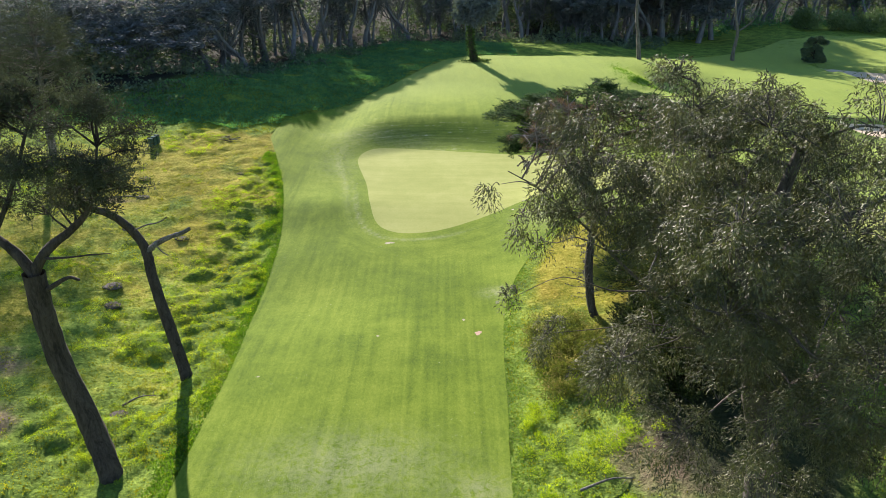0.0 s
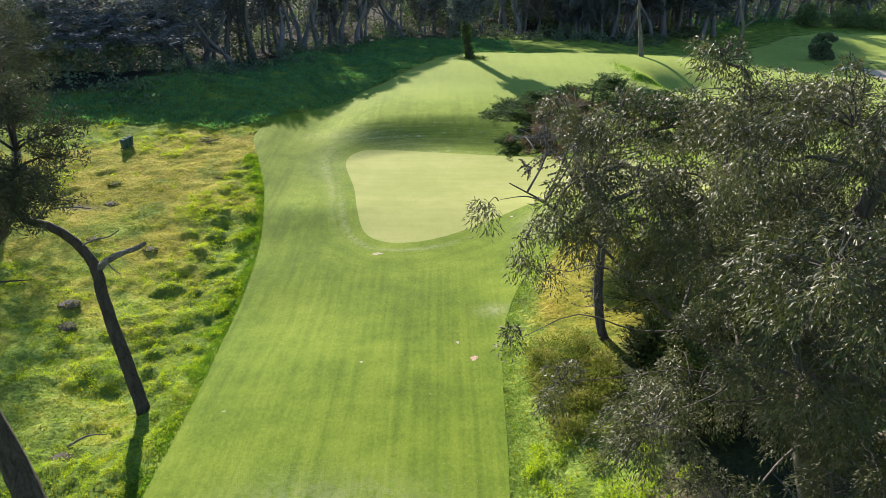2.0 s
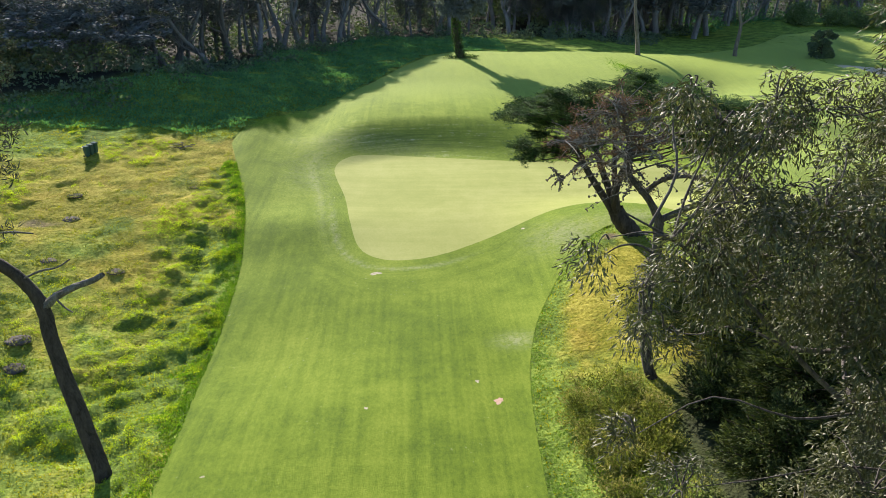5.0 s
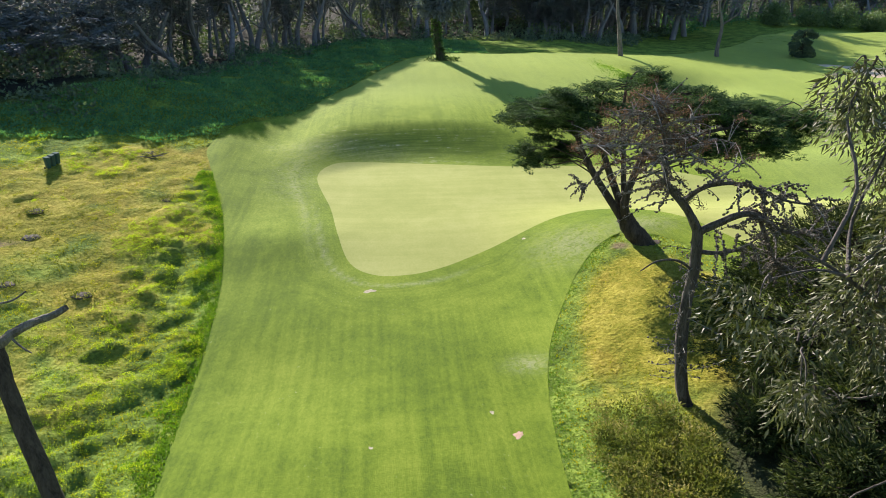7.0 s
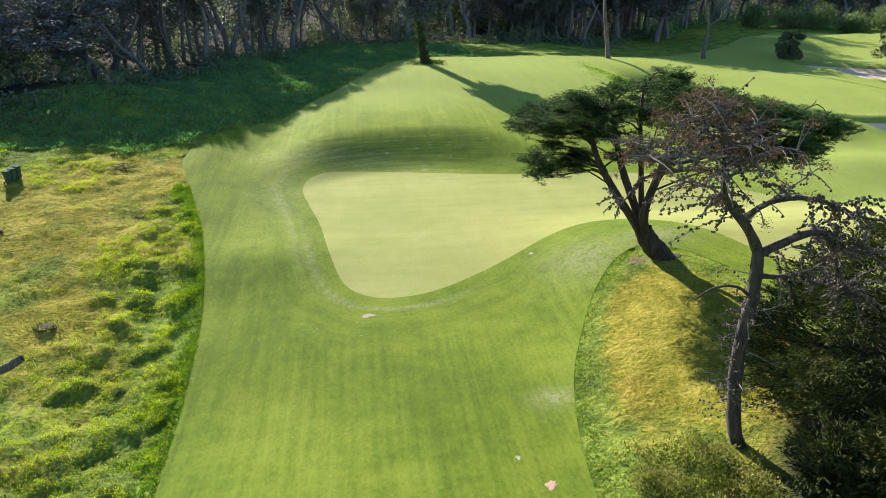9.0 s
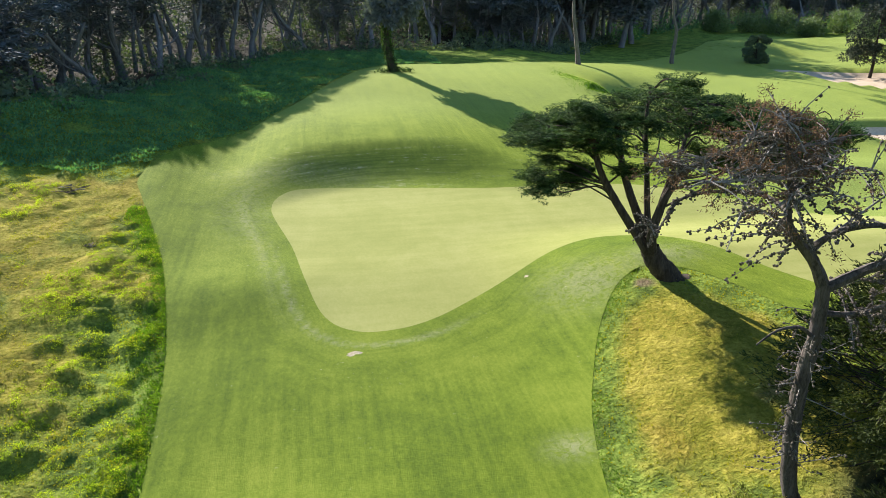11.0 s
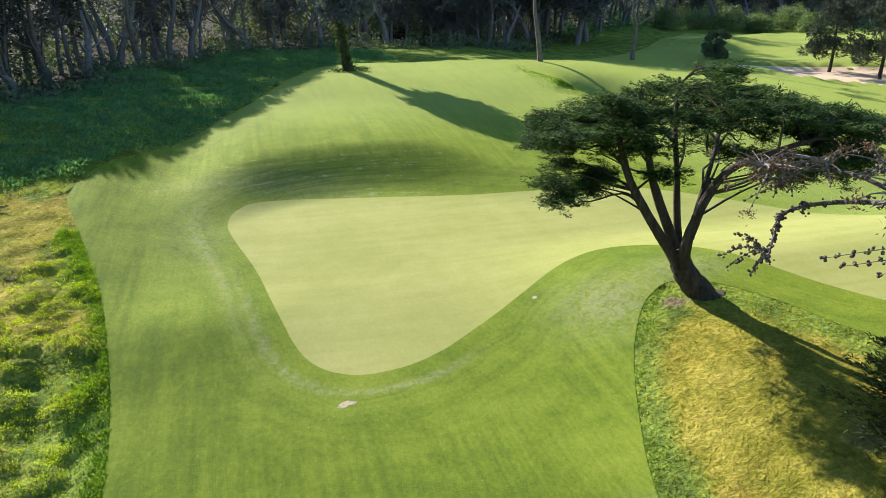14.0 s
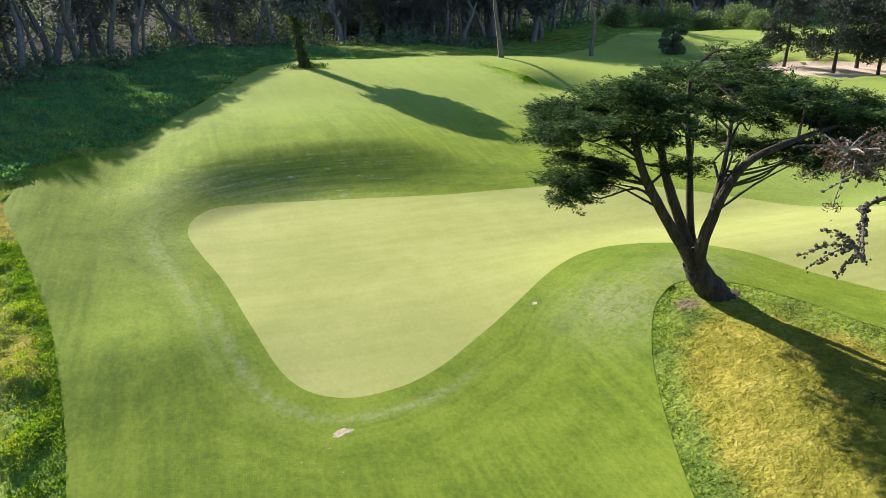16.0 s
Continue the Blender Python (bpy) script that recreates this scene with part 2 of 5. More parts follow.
# blue raised so the leaves carry the cool tint of the bank's shade
M_IVY = leaf_mat("shade_tinted_ivy", [(0.0, (0.045, 0.115, 0.07)), (0.5, (0.09, 0.20, 0.105)), (1.0, (0.16, 0.28, 0.10))], 0.35, (1.3, 1.5, 0.5), 0.7, 0.1, 0.5)
M_SHORT = leaf_mat("fairway_blades", [(0.0, (0.05, 0.088, 0.0108)), (0.5, (0.112, 0.165, 0.0175)), (1.0, (0.20, 0.245, 0.0405))], 0.6, (1.3, 1.4, 0.5), 0.6, 0.25, 0.4)
M_TUFT = leaf_mat("rank_grass", [(0.0, (0.045, 0.10, 0.0135)), (0.5, (0.09, 0.18, 0.0203)), (1.0, (0.18, 0.28, 0.0338))], 0.45, (1.3, 1.4, 0.4), 0.8, 0.08, 0.9)
M_WEED = leaf_mat("weed_blades", [(0.0, (0.085, 0.104, 0.013)), (0.45, (0.195, 0.220, 0.020)), (0.8, (0.275, 0.287, 0.026)), (1.0, (0.329, 0.293, 0.040))], 0.45, (1.3, 1.3, 0.4), 0.85, 0.05, 0.35)
M_LUSH = leaf_mat("lush_weed_leaves", [(0.0, (0.07, 0.125, 0.0162)), (0.45, (0.20, 0.295, 0.0243)), (1.0, (0.40, 0.47, 0.054))], 0.55, (1.3, 1.35, 0.4), 0.8, 0.08, 0.8)
M_STRAW = leaf_mat("straw_blades", [(0.0, (0.108, 0.112, 0.02)), (0.5, (0.23, 0.212, 0.04)), (1.0, (0.34, 0.285, 0.075))], 0.4, (1.2, 1.2, 0.6), 0.9, 0.04, 0.4)
M_THICKET = leaf_mat("dry_thicket", [(0.0, (0.04, 0.06, 0.014)), (0.5, (0.13, 0.15, 0.035)), (1.0, (0.32, 0.28, 0.14))], 0.4, (1.2, 1.25, 0.6), 0.8, 0.08, 0.8)
M_BIN = grain_mat("green_bin_plastic", (0.012, 0.05, 0.045), (0.02, 0.075, 0.065), 9, 0.45, 0.05, 0.01, 0.5)
M_LID = grain_mat("weathered_lid_plastic", (0.04, 0.075, 0.075), (0.07, 0.11, 0.11), 9, 0.9, 0.05, 0.01, 0.05)
M_RUBBER = grain_mat("black_rubber", (0.015, 0.015, 0.015), (0.03, 0.03, 0.03), 20, 0.8)
M_CONE = grain_mat("grey_cones", (0.035, 0.031, 0.027), (0.15, 0.132, 0.112), 14)
M_ROCK = grain_mat("dark_soil_mound", (0.035, 0.03, 0.024), (0.12, 0.10, 0.1013), 5, 0.95, 0.8, 0.08)
M_ROAD = grain_mat("pale_road", (0.30, 0.28, 0.25), (0.42, 0.40, 0.36), 4)
M_WHITE = grain_mat("pale_sand_patch", (0.20, 0.18, 0.1215), (0.48, 0.42, 0.32), 14)
M_BALL = grain_mat("white_cover", (0.75, 0.75, 0.72), (0.82, 0.82, 0.8), 30, 0.35, 0.1, 0.002, 0.5)

# ---- mesh helpers ----
def part(name, mesh, material, parent=None, label=""):
    """Links one mesh as an object, under a thing or under a part."""
    if isinstance(mesh, bmesh.types.BMesh):
        me = bpy.data.meshes.new(name)
        mesh.to_mesh(me)
        mesh.free()
        mesh = me
    if not mesh.materials:
        mesh.materials.append(material)
    ob = new(name, mesh)
    if parent is not None:
        ob.parent = parent
    return tagged(ob, label)


def thing(name, at, label, category, group="", kind=""):
    ob = new(name)
    ob.location = at
    ob.empty_display_size = 0.3
    return tagged(ob, label, category, group, kind)


def arrays(name, verts, faces, smooth=True):
    """A mesh from numpy arrays; all faces have the same number of corners."""
    me = bpy.data.meshes.new(name)
    verts, faces = np.asarray(verts, np.float32), np.asarray(faces, np.int32)
    count, k = faces.shape
    me.vertices.add(len(verts))
    me.vertices.foreach_set("co", verts.ravel())
    me.loops.add(count * k)
    me.loops.foreach_set("vertex_index", faces.ravel())
    me.polygons.add(count)
    me.polygons.foreach_set("loop_start", np.arange(count, dtype=np.int32) * k)
    me.polygons.foreach_set("loop_total", np.full(count, k, np.int32))
    me.polygons.foreach_set("use_smooth", np.full(count, smooth))
    me.update(calc_edges=True)
    return me


def unit(v):
    return v / np.maximum(np.linalg.norm(v, axis=-1, keepdims=True), 1e-9)


def leaves(base, way, length, width, rng, mid=0.45, curl=0.15, flat=0.0):
    """Lance-shaped leaves: from each base along its way, four corners each, slightly bent; flat ones face up."""
    n = len(base)
    way = unit(way)
    side = unit(np.cross(way, rng.normal(size=(n, 3)) * (1 - flat) + np.array((0, 0, 1.5 * flat))))
    up = np.cross(side, way)
    length, width = np.broadcast_to(length, n)[:, None], np.broadcast_to(width, n)[:, None]
    bend = up * length * rng.uniform(-curl, curl, (n, 1))
    m = base + way * length * mid + bend
    v = np.stack([base, m + side * width / 2, base + way * length, m - side * width / 2], 1).reshape(-1, 3)
    return v, np.arange(4 * n).reshape(n, 4)


def tube(points, radii, sides=8, wobble=0.0, rng=None):
    """A tapered limb along points: verts and quads, closed by a fan-like tip ring."""
    pts = np.asarray(points, float)
    rad = np.asarray(radii, float)
    tang = unit(np.gradient(pts, axis=0))
    ref = np.array((0.31, 0.9, 0.3))
    verts = []
    ang = np.arange(sides) * 2 * np.pi / sides
    for p, r, t in zip(pts, rad, tang):
        a = unit(np.cross(t, ref))
        b = np.cross(t, a)
        k = np.ones(sides) if rng is None or wobble == 0 else 1 + rng.uniform(-wobble, wobble, sides)
        verts.append(p + r * k[:, None] * (np.cos(ang)[:, None] * a + np.sin(ang)[:, None] * b))
    v = np.concatenate(verts)
    i = np.arange(sides)
    ring = np.stack([i, (i + 1) % sides, (i + 1) % sides + sides, i + sides], 1)
    f = np.concatenate([ring + k * sides for k in range(len(pts) - 1)])
    return v, f


def smooth_line(points, n):
    """Catmull-Rom through points, n samples a stretch."""
    p = np.asarray(points, float)
    q = np.vstack([2 * p[0] - p[1], p, 2 * p[-1] - p[-2]])
    out = []
    for k in range(1, len(q) - 2):
        t = np.linspace(0, 1, n, endpoint=False)[:, None]
        a, b, c, d = q[k - 1], q[k], q[k + 1], q[k + 2]
        out.append(0.5 * (2 * b + (c - a) * t + (2 * a - 5 * b + 4 * c - d) * t ** 2 + (3 * b - a - 3 * c + d) * t ** 3))
    return np.vstack(out + [p[-1:]])


def closed_line(points, n):
    p = np.asarray(points, float)
    q = np.vstack([p[-1:], p, p[:2]])
    out = []
    for k in range(1, len(q) - 2):
        t = np.linspace(0, 1, n, endpoint=False)[:, None]
        a, b, c, d = q[k - 1], q[k], q[k + 1], q[k + 2]
        out.append(0.5 * (2 * b + (c - a) * t + (2 * a - 5 * b + 4 * c - d) * t ** 2 + (3 * b - a - 3 * c + d) * t ** 3))
    return np.vstack(out)


class Soup:
    """Gathers verts and quads into one mesh."""

    def __init__(self):
        self.v, self.f, self.n = [], [], 0

    def add(self, vf):
        self.v.append(vf[0])
        self.f.append(vf[1] + self.n)
        self.n += len(vf[0])

    def mesh(self, name, smooth=True):
        return arrays(name, np.concatenate(self.v), np.concatenate(self.f), smooth)


# ---- the lie of the land ----
def sm(a, b, v):
    t = np.clip((v - a) / (b - a), 0, 1)
    return t * t * (3 - 2 * t)


def bell(x, y, cx, cy, sx, sy):
    return np.exp(-((x - cx) / sx) ** 2 - ((y - cy) / sy) ** 2)


def waves(x, y, scale, seed):
    """Cheap smooth relief out of a few crossing waves, -1 to 1."""
    r = np.random.default_rng(seed)
    out = 0
    for _ in range(7):
        a, k, p = r.uniform(0, 6.28), scale * r.uniform(0.6, 1.7), r.uniform(0, 6.28)
        out = out + np.sin((np.cos(a) * x + np.sin(a) * y) * k + p)
    return out / 4.0


def patchy(x, y, size, seed, octaves=3):
    """Uneven patches of about a size, with smaller ones within them, about -1 to 1."""
    lattice = np.random.default_rng(seed).uniform(-1, 1, (61, 61))
    x, y = np.asarray(x, float), np.asarray(y, float)
    out, amp = 0.0, 1.0
    for k in range(octaves):
        u, v = (0.8 * x + 0.6 * y) / size + 17.3 * k, (0.8 * y - 0.6 * x) / size + 9.1 * k
        i, j = np.floor(u).astype(int), np.floor(v).astype(int)
        a, b = u - i, v - j
        a, b = a * a * (3 - 2 * a), b * b * (3 - 2 * b)
        at = lambda p, q: lattice[p % 61, q % 61]
        out = out + amp * ((1 - a) * ((1 - b) * at(i, j) + b * at(i, j + 1)) + a * ((1 - b) * at(i + 1, j) + b * at(i + 1, j + 1)))
        size, amp = size * 0.47, amp * 0.6
    return out


def height(x, y):
    """Broad height of the land: level fairway, banked green, hill, meadow rising beside it, shelf and berm before the woods."""
    x, y = np.asarray(x, float), np.asarray(y, float)
    far = 3.3 * sm(66, 106, y) * (1 - 0.55 * sm(22, 48, x))
    round_green = np.sqrt(((x - 1) / 11) ** 2 + ((y - 60) / 10) ** 2)
    bank = 1.75 * sm(1.0, 1.68, round_green) * (1 - 0.8 * sm(1.7, 3.4, round_green)) * sm(58, 69, y) * (1 - 0.75 * sm(5, 14, x)) * sm(-15, -6, x)
    meadow = sm(-10.5, -17, x) * (-0.9 + 0.09 * np.clip(-x - 12.5, -5, 60) + 0.075 * np.clip(y - 40, 0, 45)) * (1 - sm(78, 100, y))
    gully = -0.5 * bell(x, y, -12, 36, 4, 12)
    hill = 1.9 * sm(2, 13, x) * (1 - sm(50, 60, y)) * sm(5, 28, y) * (1 - 0.5 * sm(30, 50, x))
    swale = 0.40 * bell(x, y, -10.0, 53.2, 4.2, 3.2) - 0.5 * bell(x, y, -7.0, 39.4, 6.5, 4.6) + 0.15 * bell(x, y, -1, 40, 6, 3) + 0.5 * bell(x, y, -13.5, 69.5, 5.5, 6.6) + 0.42 * bell(x, y, -12.5, 60.5, 4.5, 6.5)
    berm = 1.1 * bell(x, y, -29, 84, 7, 7) + 1.3 * bell(x, y, -19, 102, 6, 12) + 1.0 * bell(x, y, -7, 117, 9, 6)
    mounds = -2.9 * bell(x, y, 34, 98, 6.5, 6.0) + 0.22 * waves(x, y, 0.2, 41) * sm(24, 36, x) * sm(66, 80, y) + 1.1 * bell(x, y, 41, 77, 4.5, 3.5) + 0.8 * bell(x, y, 38, 66, 6, 4) + 0.9 * bell(x, y, 27, 98, 3.5, 4.0) + 0.8 * bell(x, y, 75, 138, 14, 9) + 1.2 * bell(x, y, 95, 128, 12, 10)
    return -0.3 + 0.35 * sm(46, 56, y) + far + bank + meadow + gully + hill + swale + berm + mounds


GREEN_LINE = closed_line([(-8.4, 65.6), (-7.6, 68.6), (-5.4, 69.8), (-2, 70), (4.2, 69), (10, 68), (15.4, 67), (20, 65.4), (25.5, 61), (31, 54), (33, 47),
                          (30, 42.5), (25, 41.6), (20.5, 43.4), (17.6, 47.2), (15.6, 51.4), (13.8, 54.4), (11.1, 55.6), (8.3, 54.6), (5.3, 52.6), (2.4, 50.7), (0.4, 49.3), (-1.6, 48.5),
                          (-3.7, 48.6), (-5.2, 50.2), (-6.1, 54), (-6.9, 59)], 6)
FAIR_LINE = closed_line([(-11.0, -50), (-11.0, -25), (-11.0, -5), (-11.0, 8), (-11.1, 18), (-11.2, 25), (-11.3, 31), (-11.7, 37), (-11.9, 42), (-12.2, 47), (-12.8, 51.5), (-13.8, 56.5), (-15.4, 62), (-16.7, 66), (-17.4, 69),
                         (-16.5, 73.4), (-13.7, 79.3), (-9.9, 86), (-5.7, 94), (-1.9, 102), (1.7, 108.5), (8, 112), (20, 113), (30, 114), (42, 120), (60, 134), (84, 156), (112, 150), (120, 115),
                         (92, 96), (72, 84), (56, 66), (46, 50), (38, 39), (26, 37), (18, 41), (15.6, 43.5), (14.6, 46.2), (13.2, 48.4), (11.3, 49.5), (10.0, 49.1), (8.8, 48.0), (7.2, 45.6),
                         (5.6, 42.3), (4.5, 39.5), (3.7, 36), (3.3, 32), (3.1, 27), (2.8, 21), (2.7, 8), (2.7, -5), (2.7, -25), (2.7, -50)], 5)
BUNKER_LINES = [closed_line([(26.6, 94.6), (29, 96.4), (33, 96.6), (36, 95), (33, 94.3), (29, 94)], 6),
                closed_line([(45.2, 81), (48.5, 80.6), (54, 79.5), (56, 75), (50, 73.6), (46.4, 76)], 6),
                closed_line([(61, 114), (66, 110.5), (73, 107), (84, 104), (90, 98), (80, 93), (70, 93.5), (64, 98.5), (62.5, 106)], 6)]


def inside_distance(x, y, line):
    """Signed distance to a closed line: minus inside."""
    shape = np.shape(x)
    px, py = np.ravel(x), np.ravel(y)
    best = np.full(px.shape, 1e9)
    inside = np.zeros(px.shape, bool)
    nxt = np.roll(line, -1, 0)
    for (ax, ay), (bx, by) in zip(line, nxt):
        dx, dy = bx - ax, by - ay
        t = np.clip(((px - ax) * dx + (py - ay) * dy) / (dx * dx + dy * dy + 1e-12), 0, 1)
        best = np.minimum(best, (px - ax - t * dx) ** 2 + (py - ay - t * dy) ** 2)
        cross = (ay > py) != (by > py)
        if abs(by - ay) > 1e-9:
            inside ^= cross & (px < (bx - ax) * (py - ay) / (by - ay) + ax)
    d = np.sqrt(best)
    return np.where(inside, -d, d).reshape(shape)


FOREST_LINE = np.array([(-120, 52), (-75, 60), (-48, 68), (-33, 75), (-26.5, 81), (-23, 92), (-17, 106), (-9, 118), (2, 126), (14, 131), (23, 126), (36, 130), (48, 146), (66, 163), (90, 178), (118, 168), (150, 150)], float)


def behind_forest(x, y):
    """How far past the front of the woods: plus behind it."""
    area = np.vstack([FOREST_LINE, [(400, 150), (400, 900), (-500, 900), (-500, 52)]])
    return -inside_distance(x, y, area)


def lush(x, y):
    """Where weeds grow thick on the meadow."""
    spots = ((-15.2, 52, 2.6, 12, 0.9), (-18.5, 34.5, 3.4, 3, 0.95), (-13.8, 30, 3, 9, 0.75), (-27, 66, 8, 5, 0.55), (-25, 42, 5, 4, 0.5), (-18, 26, 4, 4, 0.5), (-14.5, 42, 2.2, 5, 0.8), (-19, 53, 3, 3, 0.35), (-30, 55, 5, 6, 0.45))
    return np.clip(sum(k * bell(x, y, a, b, c, d) for a, b, c, d, k in spots), 0, 1)


def lumps(x, y):
    return sm(-0.4, 0.7, patchy(x, y, 1.7, 8))


def wild(x, y, d_fair):
    """The small unevenness of unmown ground."""
    w = sm(0.0, 1.6, d_fair)
    z = w * (0.04 * waves(x, y, 2.6, 5) + 0.08 * waves(x, y, 0.9, 6)) - 0.05 * w * (x < 0)
    z = z + 0.6 * sm(62, 76, x) * sm(108, 122, y) * patchy(x, y, 11.0, 77, 2)
    near = (x < 0) * sm(0.1, 0.9, d_fair)
    z = z + near * (0.05 + 0.07 * lush(x, y)) * 0.75 * patchy(x, y, 0.75, 33, 2)
    return z + sm(0.0, 0.9, d_fair) * (0.24 * lush(x, y) + 0.07 * (x < 0)) * lumps(x, y)


def land(x, y):
    """Height of the ground with sunk sand and unevenness."""
    z = height(x, y)
    if np.any(x > 20):
        d = np.minimum.reduce([inside_distance(x, y, line) for line in BUNKER_LINES])
        z = z - 0.8 * sm(1.0, -1.2, d) + 0.25 * np.exp(-((d - 1.3) / 0.9) ** 2)
    return z + wild(x, y, inside_distance(x, y, FAIR_LINE))


def axis(stops):
    out = []
    for (a, step), (b, _) in zip(stops, stops[1:]):
        out.append(np.arange(a, b, step))
    return np.concatenate(out + [[stops[-1][0]]])


XS = axis([(-1500, 300), (-300, 60), (-120, 12), (-60, 1.0), (-32, 0.23), (-10.5, 0.34), (22, 0.45), (58, 1.5), (130, 12), (300, 60), (1500, 1)])
YS = axis([(-700, 200), (-100, 25), (-60, 4), (-20, 1.2), (8, 0.5), (20, 0.23), (62, 0.32), (86, 0.6), (132, 2.5), (200, 20), (400, 120), (1600, 1)])


def snap(gx, gy, line, reach):
    """Moves grid points that lie close to a line onto it, so that the turf's edge runs true."""
    d = inside_distance(gx, gy, line)
    e = 0.02
    nx = (inside_distance(gx + e, gy, line) - d) / e
    ny = (inside_distance(gx, gy + e, line) - d) / e
    k = np.where(np.abs(d) < reach, d, 0)
    return gx - nx * k, gy - ny * k


def sheets():
    gx, gy = np.meshgrid(XS, YS)
    near = (gx > -40) & (gx < 140) & (gy > -65) & (gy < 175)
    idx = np.nonzero(near)
    lines = [GREEN_LINE, FAIR_LINE] + BUNKER_LINES
    x, y = gx[idx], gy[idx]
    step = np.maximum(*np.meshgrid(np.gradient(XS), np.gradient(YS)))[idx]
    for line in lines:
        x, y = snap(x, y, line, 0.62 * step)
    gx[idx], gy[idx] = x, y
    far = np.full(gx.shape, 500.0)
    dist = []
    for line in lines:
        d = far.copy()
        d[idx] = inside_distance(x, y, line)
        dist.append(d)
    d_green, d_fair = dist[0], dist[1]
    d_sand = np.minimum.reduce(dist[2:])
    z = height(gx, gy)
    z = z - 0.8 * sm(1.0, -1.2, d_sand) + 0.25 * np.exp(-((d_sand - 1.3) / 0.9) ** 2)
    z = z + wild(gx, gy, d_fair)
    ny, nx = gx.shape
    v = np.stack([gx, gy, z], -1).reshape(-1, 3)
    i = np.arange(ny * nx).reshape(ny, nx)
    f = np.stack([i[:-1, :-1], i[:-1, 1:], i[1:, 1:], i[1:, :-1]], -1).reshape(-1, 4)
    me = arrays("ground", v, f)
    # floor of the woods, plus the painted shade under gum and conifer
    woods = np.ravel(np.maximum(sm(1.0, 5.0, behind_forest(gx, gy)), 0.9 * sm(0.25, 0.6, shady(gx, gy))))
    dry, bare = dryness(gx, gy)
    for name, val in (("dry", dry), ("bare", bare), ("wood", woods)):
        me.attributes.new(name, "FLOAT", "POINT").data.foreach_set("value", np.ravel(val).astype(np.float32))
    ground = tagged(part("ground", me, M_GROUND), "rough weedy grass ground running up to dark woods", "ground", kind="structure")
    # triangles cut along the diagonal that lies nearest the turf's edges
    edge = np.ravel(np.minimum.reduce([np.abs(d) for d in dist]))[f]
    flip = (edge[:, 0] + edge[:, 2] > edge[:, 1] + edge[:, 3])[:, None]
    f = np.concatenate([np.where(flip, f[:, [0, 1, 3]], f[:, [0, 1, 2]]), np.where(flip, f[:, [1, 2, 3]], f[:, [0, 2, 3]])])
    e1, e2 = v[f[:, 1]] - v[f[:, 0]], v[f[:, 2]] - v[f[:, 0]]
    area = e1[:, 0] * e2[:, 1] - e1[:, 1] * e2[:, 0]
    f = np.where((area < 0)[:, None], f[:, [0, 2, 1]], f)[np.abs(area) > 2e-3]
    fc = [np.ravel(d)[f].mean(1) for d in (d_green, d_fair, d_sand)]
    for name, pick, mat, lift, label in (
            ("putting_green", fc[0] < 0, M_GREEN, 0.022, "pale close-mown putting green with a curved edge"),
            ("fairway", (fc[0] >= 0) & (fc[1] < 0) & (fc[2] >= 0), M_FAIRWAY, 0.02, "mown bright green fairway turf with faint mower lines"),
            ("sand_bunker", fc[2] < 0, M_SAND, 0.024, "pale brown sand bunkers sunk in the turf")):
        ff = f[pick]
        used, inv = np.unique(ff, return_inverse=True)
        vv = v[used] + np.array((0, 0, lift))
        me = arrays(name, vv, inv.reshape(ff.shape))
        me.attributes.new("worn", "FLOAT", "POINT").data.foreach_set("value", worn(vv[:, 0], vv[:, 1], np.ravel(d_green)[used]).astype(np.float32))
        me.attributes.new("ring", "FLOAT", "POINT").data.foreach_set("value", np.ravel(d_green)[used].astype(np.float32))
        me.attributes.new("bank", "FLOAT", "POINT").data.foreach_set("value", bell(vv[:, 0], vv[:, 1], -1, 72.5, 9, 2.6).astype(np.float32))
        # pale: far and right-hand turf, lightened in colour in place of backlight
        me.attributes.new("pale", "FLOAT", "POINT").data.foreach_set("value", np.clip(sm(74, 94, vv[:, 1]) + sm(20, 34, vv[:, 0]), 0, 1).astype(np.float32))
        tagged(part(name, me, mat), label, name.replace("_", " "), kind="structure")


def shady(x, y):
    """Littered bare ground under the gum and the conifer, near black to stand in for shade."""
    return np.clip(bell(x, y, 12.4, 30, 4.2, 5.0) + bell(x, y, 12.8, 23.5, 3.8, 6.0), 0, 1)


